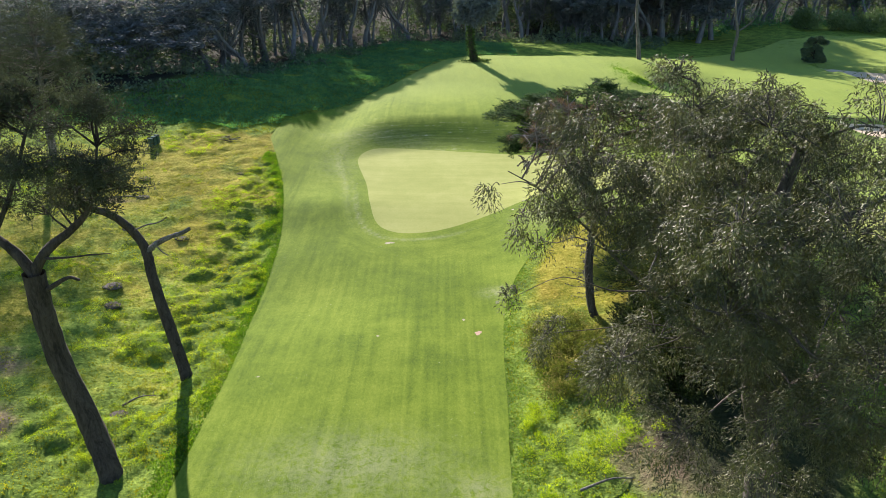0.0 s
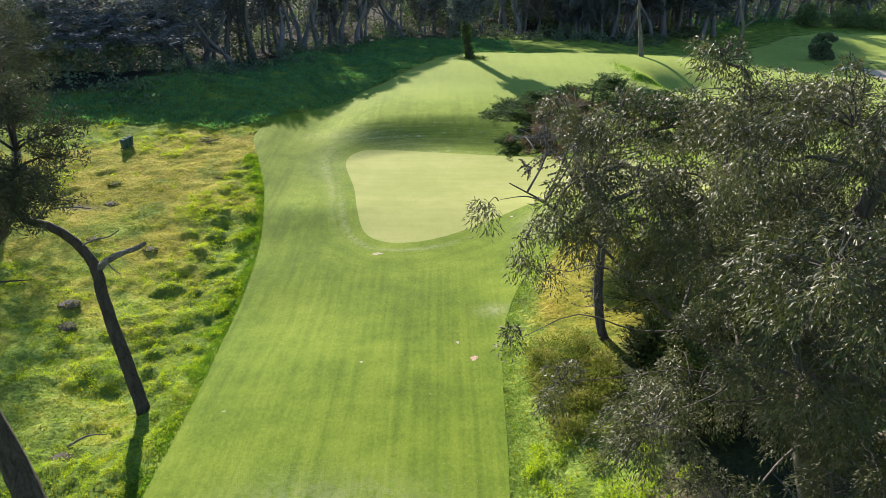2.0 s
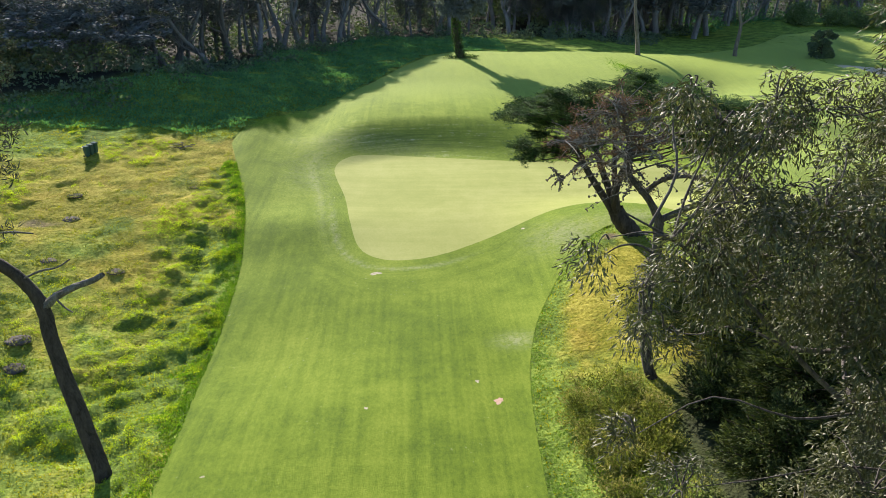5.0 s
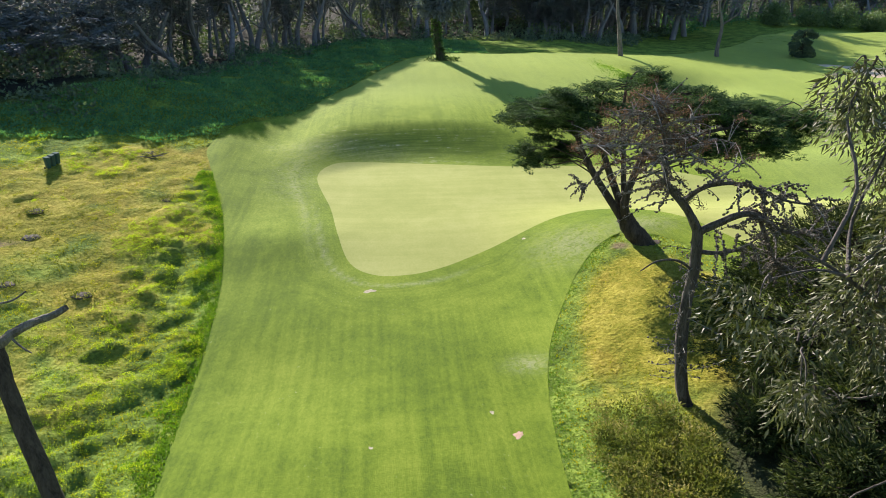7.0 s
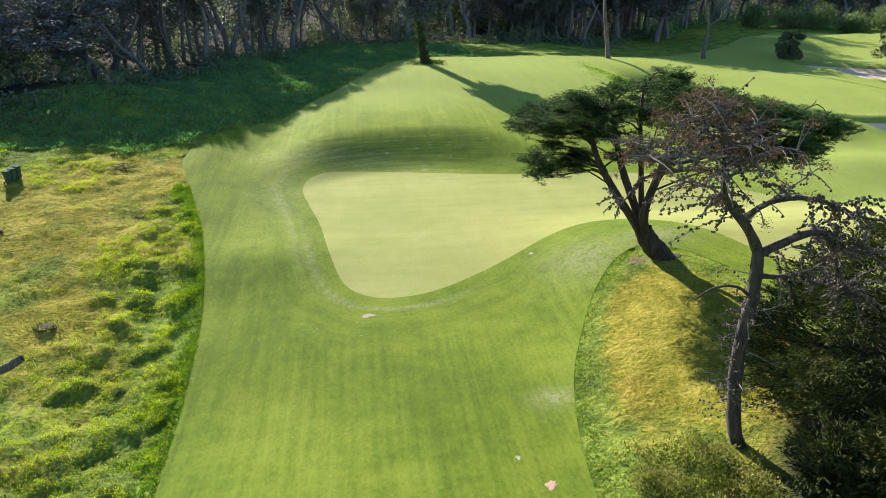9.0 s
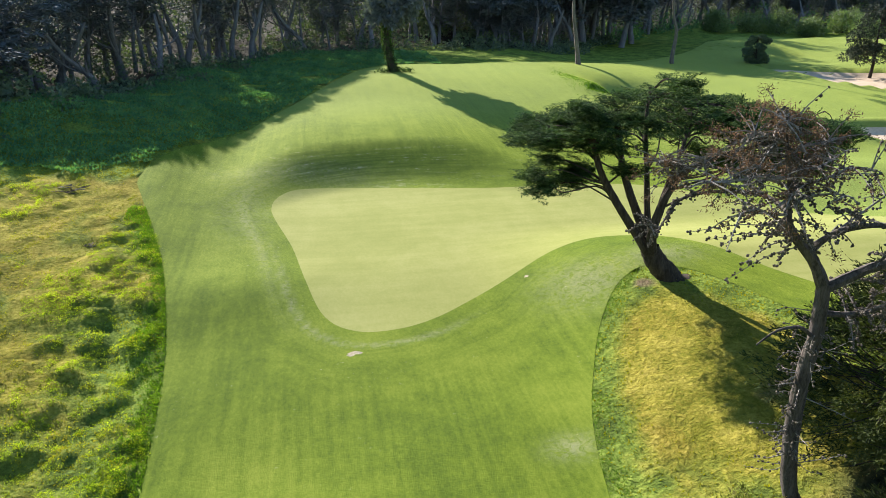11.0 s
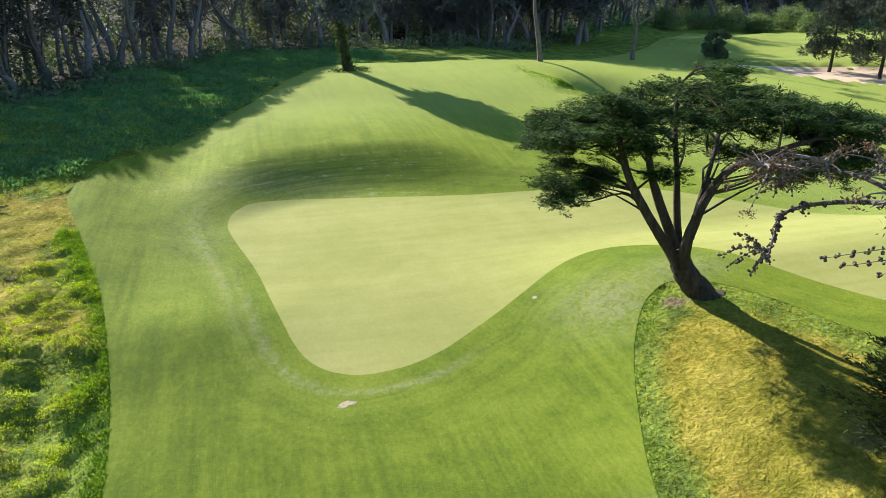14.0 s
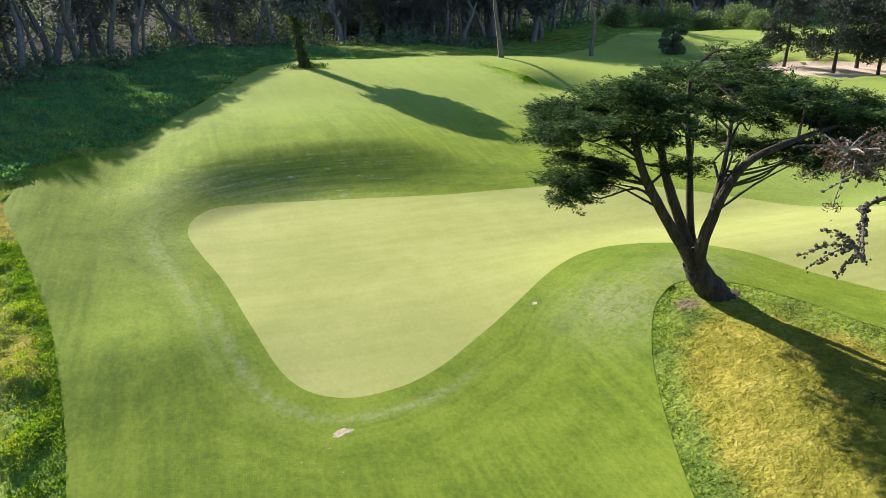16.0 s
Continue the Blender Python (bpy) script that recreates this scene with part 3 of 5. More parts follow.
def dryness(x, y):
    dry = np.where(x > 0, 0.16, 0.3) * patchy(x, y, 4.5, 44) + 0.2 * sm(-20, -28, x) + 0.5 * bell(x, y, -21, 60, 7, 9) + 0.35 * bell(x, y, -17, 67, 5, 4) + 0.8 * bell(x, y, 8.5, 42.0, 3.9, 6.5) + 0.5 * bell(x, y, 11, 39, 4, 5) + 0.25 * bell(x, y, -24, 45, 8, 9) + 0.25 * bell(x, y, -18, 45, 4, 8) + 0.2
    shade = (np.abs(x) < 60) & (y > 60) & (y < 140)
    if np.any(shade):
        x, y, dry = np.array(x, float), np.array(y, float), np.array(dry, float)
        dry[shade] *= 1 - sm(-13, -6, behind_forest(x[shade], y[shade]))
    by = (x > 2) & (x < 20) & (y > 8) & (y < 54)
    if np.any(by):
        x, y, dry = np.array(x, float), np.array(y, float), np.array(dry, float)
        dry[by] *= 0.25 + 0.75 * sm(0.2, 2.4, inside_distance(x[by], y[by], FAIR_LINE))
    bare = 0.7 * bell(x, y, 10.9, 38.2, 1.5, 1.3) + 0.75 * bell(x, y, 10.4, 47.9, 1.0, 0.9) + 0.7 * bell(x, y, -23.5, 31, 3.0, 2.0) + 0.75 * bell(x, y, -21, 26, 2.2, 2.6) + 0.5 * bell(x, y, -22, 67.5, 3, 1.6) + 0.8 * bell(x, y, 9, 22, 3.5, 3.5) + 0.5 * bell(x, y, -30, 48, 4, 2) + 0.7 * bell(x, y, -26, 52, 2.5, 1.2)
    return dry, bare


def worn(x, y, d):
    """Where mowers turn along the collar, and scuffed turf."""
    arc = 0.8 * np.exp(-((d - 1.15) / 0.17) ** 2) * sm(3.5, -1, x) * sm(64, 52, y) + 0.6 * np.exp(-((d - 1.9) / 0.3) ** 2) * bell(x, y, -9.5, 60, 5, 8)
    scuff = 0.3 * bell(x, y, -10, 66, 2.2, 6) + 0.75 * bell(x, y, 8.0, 49.6, 2.2, 2.2) + 0.7 * bell(x, y, 12.6, 50.6, 2.2, 1.3) + 0.5 * bell(x, y, -5.5, 71.5, 6, 1.5) + 0.9 * bell(x, y, 3.4, 38.6, 0.9, 0.6) + 0.7 * bell(x, y, -4, 23, 4, 2.0) + 0.7 * bell(x, y, 1.6, 21.5, 1.2, 0.8)
    return np.clip(arc + scuff, 0, 1)


sheets()

# ---- plants ----
def branchy(rng, start, way, length, r0, depth, soup, tips, spread=0.7, droop=0.0, steps=5, kids=3, sides=6, shrink=0.62):
    """A limb that bends, forks and thins; the ends and outer stretches are kept as tips."""
    p, d = np.array(start, float), unit(np.array(way, float))
    pts = [p]
    for k in range(steps):
        d = unit(d + rng.normal(size=3) * 0.16 + np.array((0, 0, -droop * (k + 1) / steps)))
        p = p + d * length / steps
        pts.append(p)
    rad = np.linspace(r0, r0 * (0.55 if depth > 0 else 0.2), steps + 1)
    soup.add(tube(pts, rad, sides if r0 > 0.05 else 4))
    if depth == 0:
        for q in pts[1:]:
            tips.append((q, d))
        return
    for k in range(kids):
        at = pts[-1] if k == 0 else pts[rng.integers(max(1, steps // 2), steps + 1)]
        w = unit(d + rng.normal(size=3) * spread)
        branchy(rng, at, w, length * shrink * rng.uniform(0.75, 1.2), r0 * 0.55, depth - 1, soup, tips, spread, droop, max(3, steps - 1), kids, sides, shrink)


def puff(rng, centre, radius, n, length, width, droop=0.0, out=0.7, shell=0.55, flat=0.0):
    """Leaves about a centre, thicker towards its outside, pointing outwards."""
    d = unit(rng.normal(size=(n, 3)))
    r = rng.uniform(shell, 1.0, (n, 1)) ** 0.8
    p = np.asarray(centre) + d * r * np.asarray(radius)
    way = (d * out + rng.normal(size=(n, 3)) * 0.6) * (1, 1, 1 - flat) + np.array((0, 0, -droop))
    return leaves(p, way, length * rng.uniform(0.6, 1.3, n), width * rng.uniform(0.6, 1.3, n), rng, flat=flat)


def at_ground(x, y, sink=0.0):
    return float(land(np.array([x]), np.array([y]))[0]) - sink


def tree(name, at, soup_trunk, soup_crown, bark, leaf, label, category="tree", group="", extra=()):
    base = thing(name, at, label, category, group)
    off = np.array(at)
    for s in (soup_trunk, soup_crown):
        if s is not None:
            s.v = [v - off for v in s.v]
    part("trunk", soup_trunk.mesh("trunk"), bark, base)
    if soup_crown is not None:
        part("crown", soup_crown.mesh("crown", False), leaf, base)
    for nm, s, m, lab in extra:
        s.v = [v - off for v in s.v]
        tagged(part(nm, s.mesh(nm, False), m, base, lab), kind="stuff" if s.n > 400 else "")
    return base

def twig_fan(rng, soup, a, b, r0, sag=0.0, sides=5):
    """One bent branch from a to b."""
    a, b = np.asarray(a, float), np.asarray(b, float)
    m1 = a + (b - a) * 0.35 + rng.normal(size=3) * 0.06 * np.linalg.norm(b - a) + (0, 0, sag)
    m2 = a + (b - a) * 0.7 + rng.normal(size=3) * 0.06 * np.linalg.norm(b - a) + (0, 0, sag)
    pts = smooth_line([a, m1, m2, b], 3)
    soup.add(tube(pts, np.linspace(r0, r0 * 0.25, len(pts)), sides))
    return pts


def nearest_on(stems, p, drop=9.0):
    """The point on the stems from which a branch to p would spring: near, and somewhat below, by about drop at most."""
    every = np.concatenate(stems)
    d = np.linalg.norm(every - p, axis=1) + 2.0 * np.maximum(0, every[:, 2] - p[2] + 0.3) + 1.5 * np.maximum(0, p[2] - drop - every[:, 2])
    return every[np.argmin(d)]


def cypress():
    """The wind-shaped cypress beside the green: five leaning stems under flat plates of foliage."""
    rng = np.random.default_rng(11)
    trunk, crown, twigs = Soup(), Soup(), Soup()
    z0 = at_ground(11.6, 48.0)
    foot = smooth_line([(11.9, 47.9, z0 - 0.4), (11.5, 48.0, z0 + 0.25), (10.9, 48.1, 2.5), (10.6, 48.2, 3.1)], 5)
    trunk.add(tube(foot, np.linspace(0.62, 0.46, len(foot)) + np.array([0.3, 0.08] + [0] * (len(foot) - 2)), 14, 0.08, rng))
    stems, limbs = [], []
    for pts, r in ((((11.1, 48.0, 2.0), (10.0, 48.0, 3.6), (8.7, 48.2, 5.5), (7.8, 48.4, 7.1), (7.3, 48.7, 8.9), (6.9, 48.9, 9.9)), 0.27),
                   (((11.0, 48.3, 2.2), (10.1, 48.5, 4.4), (9.3, 48.9, 6.5), (8.9, 49.2, 8.4), (8.7, 49.6, 10.2)), 0.27),
                   (((10.9, 48.4, 2.6), (10.55, 48.7, 4.6), (10.4, 49.0, 6.8), (10.3, 49.4, 8.8), (10.5, 49.8, 10.6)), 0.2),
                   (((10.8, 48.1, 2.4), (10.3, 47.6, 4.0), (10.4, 47.4, 5.2), (10.8, 47.3, 6.4), (11.6, 47.2, 7.4), (13.6, 47.2, 8.0), (15.6, 47.4, 8.3)), 0.27),
                   (((10.5, 47.5, 5.6), (11.0, 47.9, 6.6), (11.9, 48.8, 7.6), (12.8, 49.8, 8.6), (13.4, 50.4, 9.2)), 0.13)):
        line = smooth_line(pts, 5)
        limbs.append(_one(tube(line, np.linspace(r, r * 0.28, len(line)), 10, 0.06, rng)))
        stems.append(line[10:] if r > 0.15 else line)
    knob = puff(rng, (10.35, 47.7, 4.1), 0.2, 10, 0.3, 0.2)
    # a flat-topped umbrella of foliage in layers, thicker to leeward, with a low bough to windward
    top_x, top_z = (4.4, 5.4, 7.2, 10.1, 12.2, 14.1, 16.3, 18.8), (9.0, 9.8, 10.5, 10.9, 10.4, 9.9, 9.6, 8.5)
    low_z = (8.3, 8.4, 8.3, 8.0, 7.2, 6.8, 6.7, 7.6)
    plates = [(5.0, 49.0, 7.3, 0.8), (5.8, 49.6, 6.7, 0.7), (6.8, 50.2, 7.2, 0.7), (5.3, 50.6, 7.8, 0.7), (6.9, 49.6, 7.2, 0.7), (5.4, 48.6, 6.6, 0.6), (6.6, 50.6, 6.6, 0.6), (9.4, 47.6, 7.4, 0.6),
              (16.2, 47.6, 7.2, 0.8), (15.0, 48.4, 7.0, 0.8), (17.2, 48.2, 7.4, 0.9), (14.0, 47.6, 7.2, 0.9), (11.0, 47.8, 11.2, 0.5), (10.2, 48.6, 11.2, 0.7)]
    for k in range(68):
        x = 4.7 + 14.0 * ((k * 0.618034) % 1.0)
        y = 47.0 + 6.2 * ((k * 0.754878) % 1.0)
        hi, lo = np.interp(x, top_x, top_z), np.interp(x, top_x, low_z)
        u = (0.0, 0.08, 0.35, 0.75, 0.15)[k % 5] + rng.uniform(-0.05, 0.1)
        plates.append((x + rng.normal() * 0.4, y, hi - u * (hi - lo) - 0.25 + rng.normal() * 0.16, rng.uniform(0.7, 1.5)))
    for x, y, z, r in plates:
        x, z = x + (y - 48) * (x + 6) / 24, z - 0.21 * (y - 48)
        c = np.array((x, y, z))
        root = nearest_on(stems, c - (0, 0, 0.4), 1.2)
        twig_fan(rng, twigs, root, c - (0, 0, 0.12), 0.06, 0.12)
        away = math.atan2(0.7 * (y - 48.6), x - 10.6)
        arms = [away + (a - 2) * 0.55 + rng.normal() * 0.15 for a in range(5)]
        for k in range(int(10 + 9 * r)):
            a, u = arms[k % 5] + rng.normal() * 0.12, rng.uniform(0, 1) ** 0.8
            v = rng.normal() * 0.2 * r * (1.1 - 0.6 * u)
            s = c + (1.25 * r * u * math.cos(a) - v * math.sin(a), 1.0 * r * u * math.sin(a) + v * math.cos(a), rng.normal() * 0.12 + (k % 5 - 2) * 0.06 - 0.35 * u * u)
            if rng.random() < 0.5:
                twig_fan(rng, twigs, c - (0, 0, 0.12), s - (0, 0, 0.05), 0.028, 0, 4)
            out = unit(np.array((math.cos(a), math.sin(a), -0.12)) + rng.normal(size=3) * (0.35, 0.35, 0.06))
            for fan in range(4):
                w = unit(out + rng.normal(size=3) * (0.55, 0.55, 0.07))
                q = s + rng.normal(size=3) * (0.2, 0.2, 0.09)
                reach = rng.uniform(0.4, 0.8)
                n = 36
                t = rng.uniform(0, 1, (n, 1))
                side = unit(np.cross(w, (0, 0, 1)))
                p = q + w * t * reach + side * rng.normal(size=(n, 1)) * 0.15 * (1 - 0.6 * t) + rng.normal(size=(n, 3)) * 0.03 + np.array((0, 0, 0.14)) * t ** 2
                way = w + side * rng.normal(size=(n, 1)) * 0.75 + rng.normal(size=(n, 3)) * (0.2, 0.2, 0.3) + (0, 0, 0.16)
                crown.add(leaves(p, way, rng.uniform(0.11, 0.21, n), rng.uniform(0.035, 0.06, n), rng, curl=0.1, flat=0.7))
    tree("cypress_tree", (11.6, 48.0, z0), trunk, crown, M_BARK, M_CYPRESS, "windswept dark green cypress with five leaning stems beside the green", extra=[("branchwork", twigs, M_BARK, ""), ("burl", _one(knob), M_BARK, "")] + [("stem", l, M_BARK, "") for l in limbs])


def _one(vf):
    s = Soup()
    s.add(vf)
    return s


def blobs(rng, points, r):
    """Small five-sided cones or buds at points."""
    s = Soup()
    for p in points:
        d = unit(rng.normal(size=3))
        k = r * rng.uniform(0.6, 1.3)
        s.add(tube([p - d * k, p - d * k * 0.1, p + d * k * 1.1], [k * 0.4, k, k * 0.2], 5))
    return s


def dying_cypress():
    """Half dead: grey limbs hung with cones, a brown top, thin twigs round the trunk."""
    rng = np.random.default_rng(23)
    trunk, brown, grey = Soup(), Soup(), Soup()
    z0 = at_ground(8.5, 33.8)
    stems, limbs = [], []
    for pts, r0, r1 in ((((8.75, 33.5, z0 - 0.4), (8.35, 33.75, z0 + 0.3), (8.0, 33.8, 3.1), (7.9, 33.8, 5.1), (8.0, 33.8, 6.7), (7.9, 33.8, 8.2)), 0.25, 0.18),
                        (((7.95, 33.8, 8.0), (7.4, 33.8, 8.9), (6.85, 33.9, 9.5), (6.55, 33.9, 10.0), (6.5, 34.0, 10.8), (6.1, 34.0, 12.2)), 0.17, 0.04),
                        (((7.9, 33.8, 8.0), (8.5, 33.7, 8.35), (9.2, 33.5, 8.75), (9.8, 33.4, 8.7), (10.6, 33.3, 8.2), (11.4, 33.3, 8.1), (12.4, 33.2, 8.3)), 0.16, 0.04),
                        (((7.95, 33.8, 7.3), (8.6, 33.6, 7.3), (9.3, 33.4, 7.5), (9.8, 33.2, 8.0)), 0.1, 0.03),
                        (((9.8, 33.4, 8.7), (10.4, 33.6, 7.6), (10.9, 33.7, 6.8), (11.4, 33.8, 6.4)), 0.09, 0.03),
                        (((7.2, 33.8, 9.2), (7.9, 33.5, 9.8), (9.0, 33.2, 9.9), (10.3, 33.0, 9.4), (11.6, 32.9, 9.2)), 0.1, 0.03),
                        (((7.9, 33.8, 6.6), (7.2, 33.5, 7.1), (6.4, 33.3, 7.2), (5.8, 33.2, 6.9)), 0.06, 0.02),
                        (((6.55, 33.9, 10.2), (6.9, 35.6, 10.1), (6.5, 37.2, 9.7), (6.0, 38.0, 9.25), (5.3, 37.5, 8.95), (4.6, 36.8, 8.6)), 0.075, 0.02),
                        (((6.8, 35.2, 10.15), (6.4, 36.8, 10.5), (5.8, 38.0, 10.3), (5.2, 38.2, 10.3)), 0.06, 0.02)):
        line = smooth_line(pts, 5)
        limbs.append(_one(tube(line, np.linspace(r0, r1, len(line)), 10 if r0 > 0.2 else 6, 0.08, rng)))
        stems.append(line)
    trunk.add((limbs[0].v[0], limbs.pop(0).f[0]))
    cones, tips = [], []
    top = np.array((5.9, 33.9, 11.8))
    ends = [(4.4, 33.6, 11.2), (3.7, 33.5, 11.3), (5.0, 34.4, 11.9), (5.6, 33.4, 12.6), (6.4, 34.6, 12.4), (7.2, 33.8, 12.0), (8.0, 34.2, 11.6), (8.6, 33.6, 11.2), (6.0, 33.2, 11.0), (4.8, 33.3, 10.5), (7.4, 33.2, 10.8), (9.2, 33.8, 10.6), (5.2, 33.9, 12.3), (6.9, 34.1, 11.4), (5.7, 38.5, 10.0), (5.2, 38.1, 10.4), (6.1, 37.3, 10.7), (5.8, 38.0, 9.9), (6.9, 36.4, 10.8)]
    for e in ends:
        e = np.array(e)
        line = twig_fan(rng, grey, nearest_on(stems[1:2] + stems[-1:], e), e, 0.05, 0.05, 5)
        for k in range(17):
            q = line[rng.integers(2, len(line))]
            w = q + rng.normal(size=3) * (0.5, 0.45, 0.32)
            grey.add(tube(smooth_line([q, (q + w) / 2 + (0, 0, 0.06), w], 2), np.linspace(0.022, 0.010, 5), 4))
            if k > 5 and e[2] < 11.5 or k > 10:
                cones += [q + (w - q) * t + rng.normal(size=3) * 0.03 for t in (0.3, 0.5, 0.7, 0.85, 1.0)]
                continue
            cones += [q + (w - q) * t + rng.normal(size=3) * 0.02 for t in (0.4, 0.6, 0.8, 1.0)]
            n = 60
            p = w + rng.normal(size=(n, 3)) * (0.11, 0.11, 0.08)
            brown.add(leaves(p, rng.normal(size=(n, 3)) + (0, 0, 0.2), rng.uniform(0.06, 0.12, n), rng.uniform(0.018, 0.036, n), rng))
    # hanging strings of cones off the right-hand limbs and the crown
    for k in range(140):
        i = 1 + (k % 5 if k % 2 else (0, 1, 6, 4, 3)[k // 2 % 5])
        s = stems[i]
        q = s[rng.integers(len(s) // 3, len(s))]
        w = q + np.array((rng.normal() * 0.75 - (0.4 if k % 5 == 0 else 0), rng.normal() * 0.7, -rng.uniform(-0.5, 0.9)))
        if i == 7:
            if k % 4:
                continue
            w = q + (w - q) * (0.5, 0.6, 0.9)
        mid = (q + w) / 2 + (0, 0, 0.15)
        line = smooth_line([q, mid, w], 5)
        grey.add(tube(line, np.linspace(0.025, 0.008, len(line)), 4))
        for p in line[1:]:
            cones += [p + rng.normal(size=3) * 0.035 for _ in range(4)]
    for p in stems[7][8:]:
        cones += [p + rng.normal(size=3) * 0.045 for _ in range(4)]
    # bare twigs round the lower trunk
    for k in range(85):
        q = stems[0][rng.integers(8, 23)]
        w = q + np.array((rng.normal() * 0.5 - 0.3, rng.normal() * 0.5, rng.normal() * 0.35))
        line = smooth_line([q, (q + w) / 2 + rng.normal(size=3) * 0.1, w], 3)
        grey.add(tube(line, np.linspace(0.018, 0.006, len(line)), 4))
        cones += [p + rng.normal(size=3) * 0.03 for p in line[2:]]
    tree("dying_cypress_tree", (8.5, 33.8, z0), trunk, brown, M_DEADBARK, M_BROWN, "half-dead cypress with brown top and cone-hung grey limbs",
         extra=[("limb", l, M_DEADBARK, "") for l in limbs] + [("twig_tangle", grey, M_LICHEN, "bare lichen-grey twigs"), ("cone_mass", blobs(rng, cones, 0.037), M_CONE, "clustered grey cones")])


def eucalyptus():
    """The tall gum that stands beside the fairway, with hanging olive leaves in loose masses."""
    rng = np.random.default_rng(37)
    trunk, crown = Soup(), Soup()
    at = (11.8, 19.6, at_ground(11.8, 19.6))
    main = smooth_line([(11.8, 19.6, at[2] - 0.4), (11.4, 19.5, 3.5), (10.4, 19.2, 6.5), (9.6, 18.6, 9.5), (9.2, 18.0, 12.5), (9.4, 17.6, 15.0)], 5)
    trunk.add(tube(main, np.linspace(0.6, 0.14, len(main)), 12, 0.06, rng))
    stems, limbs = [main], []
    for pts, r in ((((10.2, 19.0, 7.0), (8.0, 19.2, 8.8), (5.8, 19.5, 10.6), (4.4, 19.6, 12.0), (3.0, 19.5, 13.2), (1.9, 19.3, 13.9)), 0.075),
                   (((10.8, 19.3, 5.6), (12.5, 17.6, 8.5), (13.4, 15.6, 10.6), (13.6, 13.4, 12.4)), 0.24),
                   (((9.7, 18.8, 9.0), (8.0, 16.6, 11.0), (6.8, 14.6, 13.0), (6.2, 13.6, 14.6)), 0.18),
                   (((9.4, 18.2, 11.5), (11.6, 17.4, 13.6), (13.6, 17.0, 15.0)), 0.16),
                   (((9.6, 18.6, 9.6), (8.9, 20.2, 12.0), (8.2, 20.8, 14.2), (7.6, 20.6, 16.0)), 0.13)):
        line = smooth_line(pts, 5)
        limbs.append(_one(tube(line, np.linspace(r, r * 0.2, len(line)), 8, 0.05, rng)))
        stems.append(line)
    masses = [(1.7, 19.3, 13.5, 0.6, 0.35), (2.4, 19.5, 12.5, 0.7, 0.45), (3.3, 19.6, 13.2, 0.9, 0.8), (3.6, 19.2, 14.1, 0.8, 0.8), (4.4, 19.6, 12.6, 1.1, 0.9), (5.2, 18.8, 13.5, 1.2, 1), (6.8, 18.8, 8.6, 1.3, 0.9), (5.0, 16.6, 9.2, 1.2, 0.8), (3.0, 19.8, 11.5, 0.6, 0.3), (2.3, 18.6, 10.2, 0.5, 0.35), (4.6, 18.6, 14.2, 1.2, 0.8), (4.0, 19.4, 15.3, 0.5, 0.35), (6.0, 17.4, 15.2, 1.4, 0.9), (8.4, 17.2, 15.7, 1.6, 1),
              (10.6, 16.4, 15.9, 1.5, 1), (12.8, 17.2, 15.4, 1.8, 1), (15.2, 16.6, 15.0, 2.2, 1), (6.4, 13.8, 14.4, 1.5, 1), (8.8, 13.6, 14.3, 1.6, 1), (11.0, 12.4, 14.2, 1.7, 1), (13.6, 12.6, 13.6, 2.0, 1), (6.4, 18.0, 12.6, 1.6, 1), (8.4, 18.4, 13.6, 1.5, 1),
              (10.6, 19.4, 14.0, 1.8, 1), (8.2, 16.2, 11.6, 1.8, 1), (11.0, 15.0, 12.2, 1.7, 1), (7.0, 14.8, 11.6, 1.4, 0.9), (9.4, 12.4, 11.4, 1.7, 1), (12.4, 14.2, 10.4, 2.2, 1), (15.6, 17.6, 11.4, 2.6, 1), (11.8, 20.2, 11.8, 2.2, 1), (7.2, 19.0, 10.2, 1.2, 0.8),
              (9.2, 17.6, 9.2, 1.8, 1), (12.0, 11.4, 9.2, 2.0, 1), (9.2, 14.6, 8.6, 1.8, 1), (12.2, 17.2, 7.4, 2.2, 0.9), (15.0, 14.6, 7.0, 2.6, 1), (3.4, 19.0, 8.6, 1.0, 0.5), (5.4, 17.8, 8.4, 1.3, 0.7), (7.0, 16.2, 7.0, 1.5, 0.8), (12.8, 19.4, 4.4, 2.0, 0.8), (9.6, 16.0, 5.4, 1.6, 0.7), (11.6, 23.4, 5.0, 1.9, 0.9), (13.4, 25.4, 3.6, 2.0, 0.9), (10.4, 21.4, 7.2, 1.6, 0.9), (14.6, 22.4, 7.6, 2.2, 0.9), (11.8, 26.6, 2.6, 1.4, 0.8), (3.6, 19.8, 12.6, 0.8, 0.8),
              (10.0, 24.0, 12.0, 1.8, 1), (12.6, 25.4, 11.0, 2.0, 1), (9.4, 24.6, 9.4, 1.4, 0.9), (14.0, 24.2, 9.4, 2.0, 1), (3.2, 20.6, 15.6, 0.45, 0.8), (3.8, 20.7, 15.0, 0.6, 0.8), (4.6, 20.6, 15.3, 0.7, 0.8), (4.4, 20.8, 13.9, 0.7, 0.8), (5.6, 20.8, 15.2, 0.9, 0.8), (6.9, 20.6, 16.5, 0.8, 0.9), (7.3, 20.0, 15.6, 1.0, 0.9), (7.4, 21.4, 14.8, 1.1, 0.9), (8.8, 20.8, 15.5, 1.2, 1), (6.4, 21.4, 13.4, 0.9, 0.8), (10.2, 21.6, 15.2, 1.5, 1), (11.6, 24.0, 14.6, 1.4, 1), (9.2, 22.6, 14.4, 1.4, 1), (8.0, 22.2, 12.4, 1.2, 0.9), (7.4, 22.0, 10.8, 0.9, 0.8), (12.8, 22.6, 13.2, 1.8, 1)]
    for x, y, z, r, dense in masses:
        c = np.array((x, y, z))
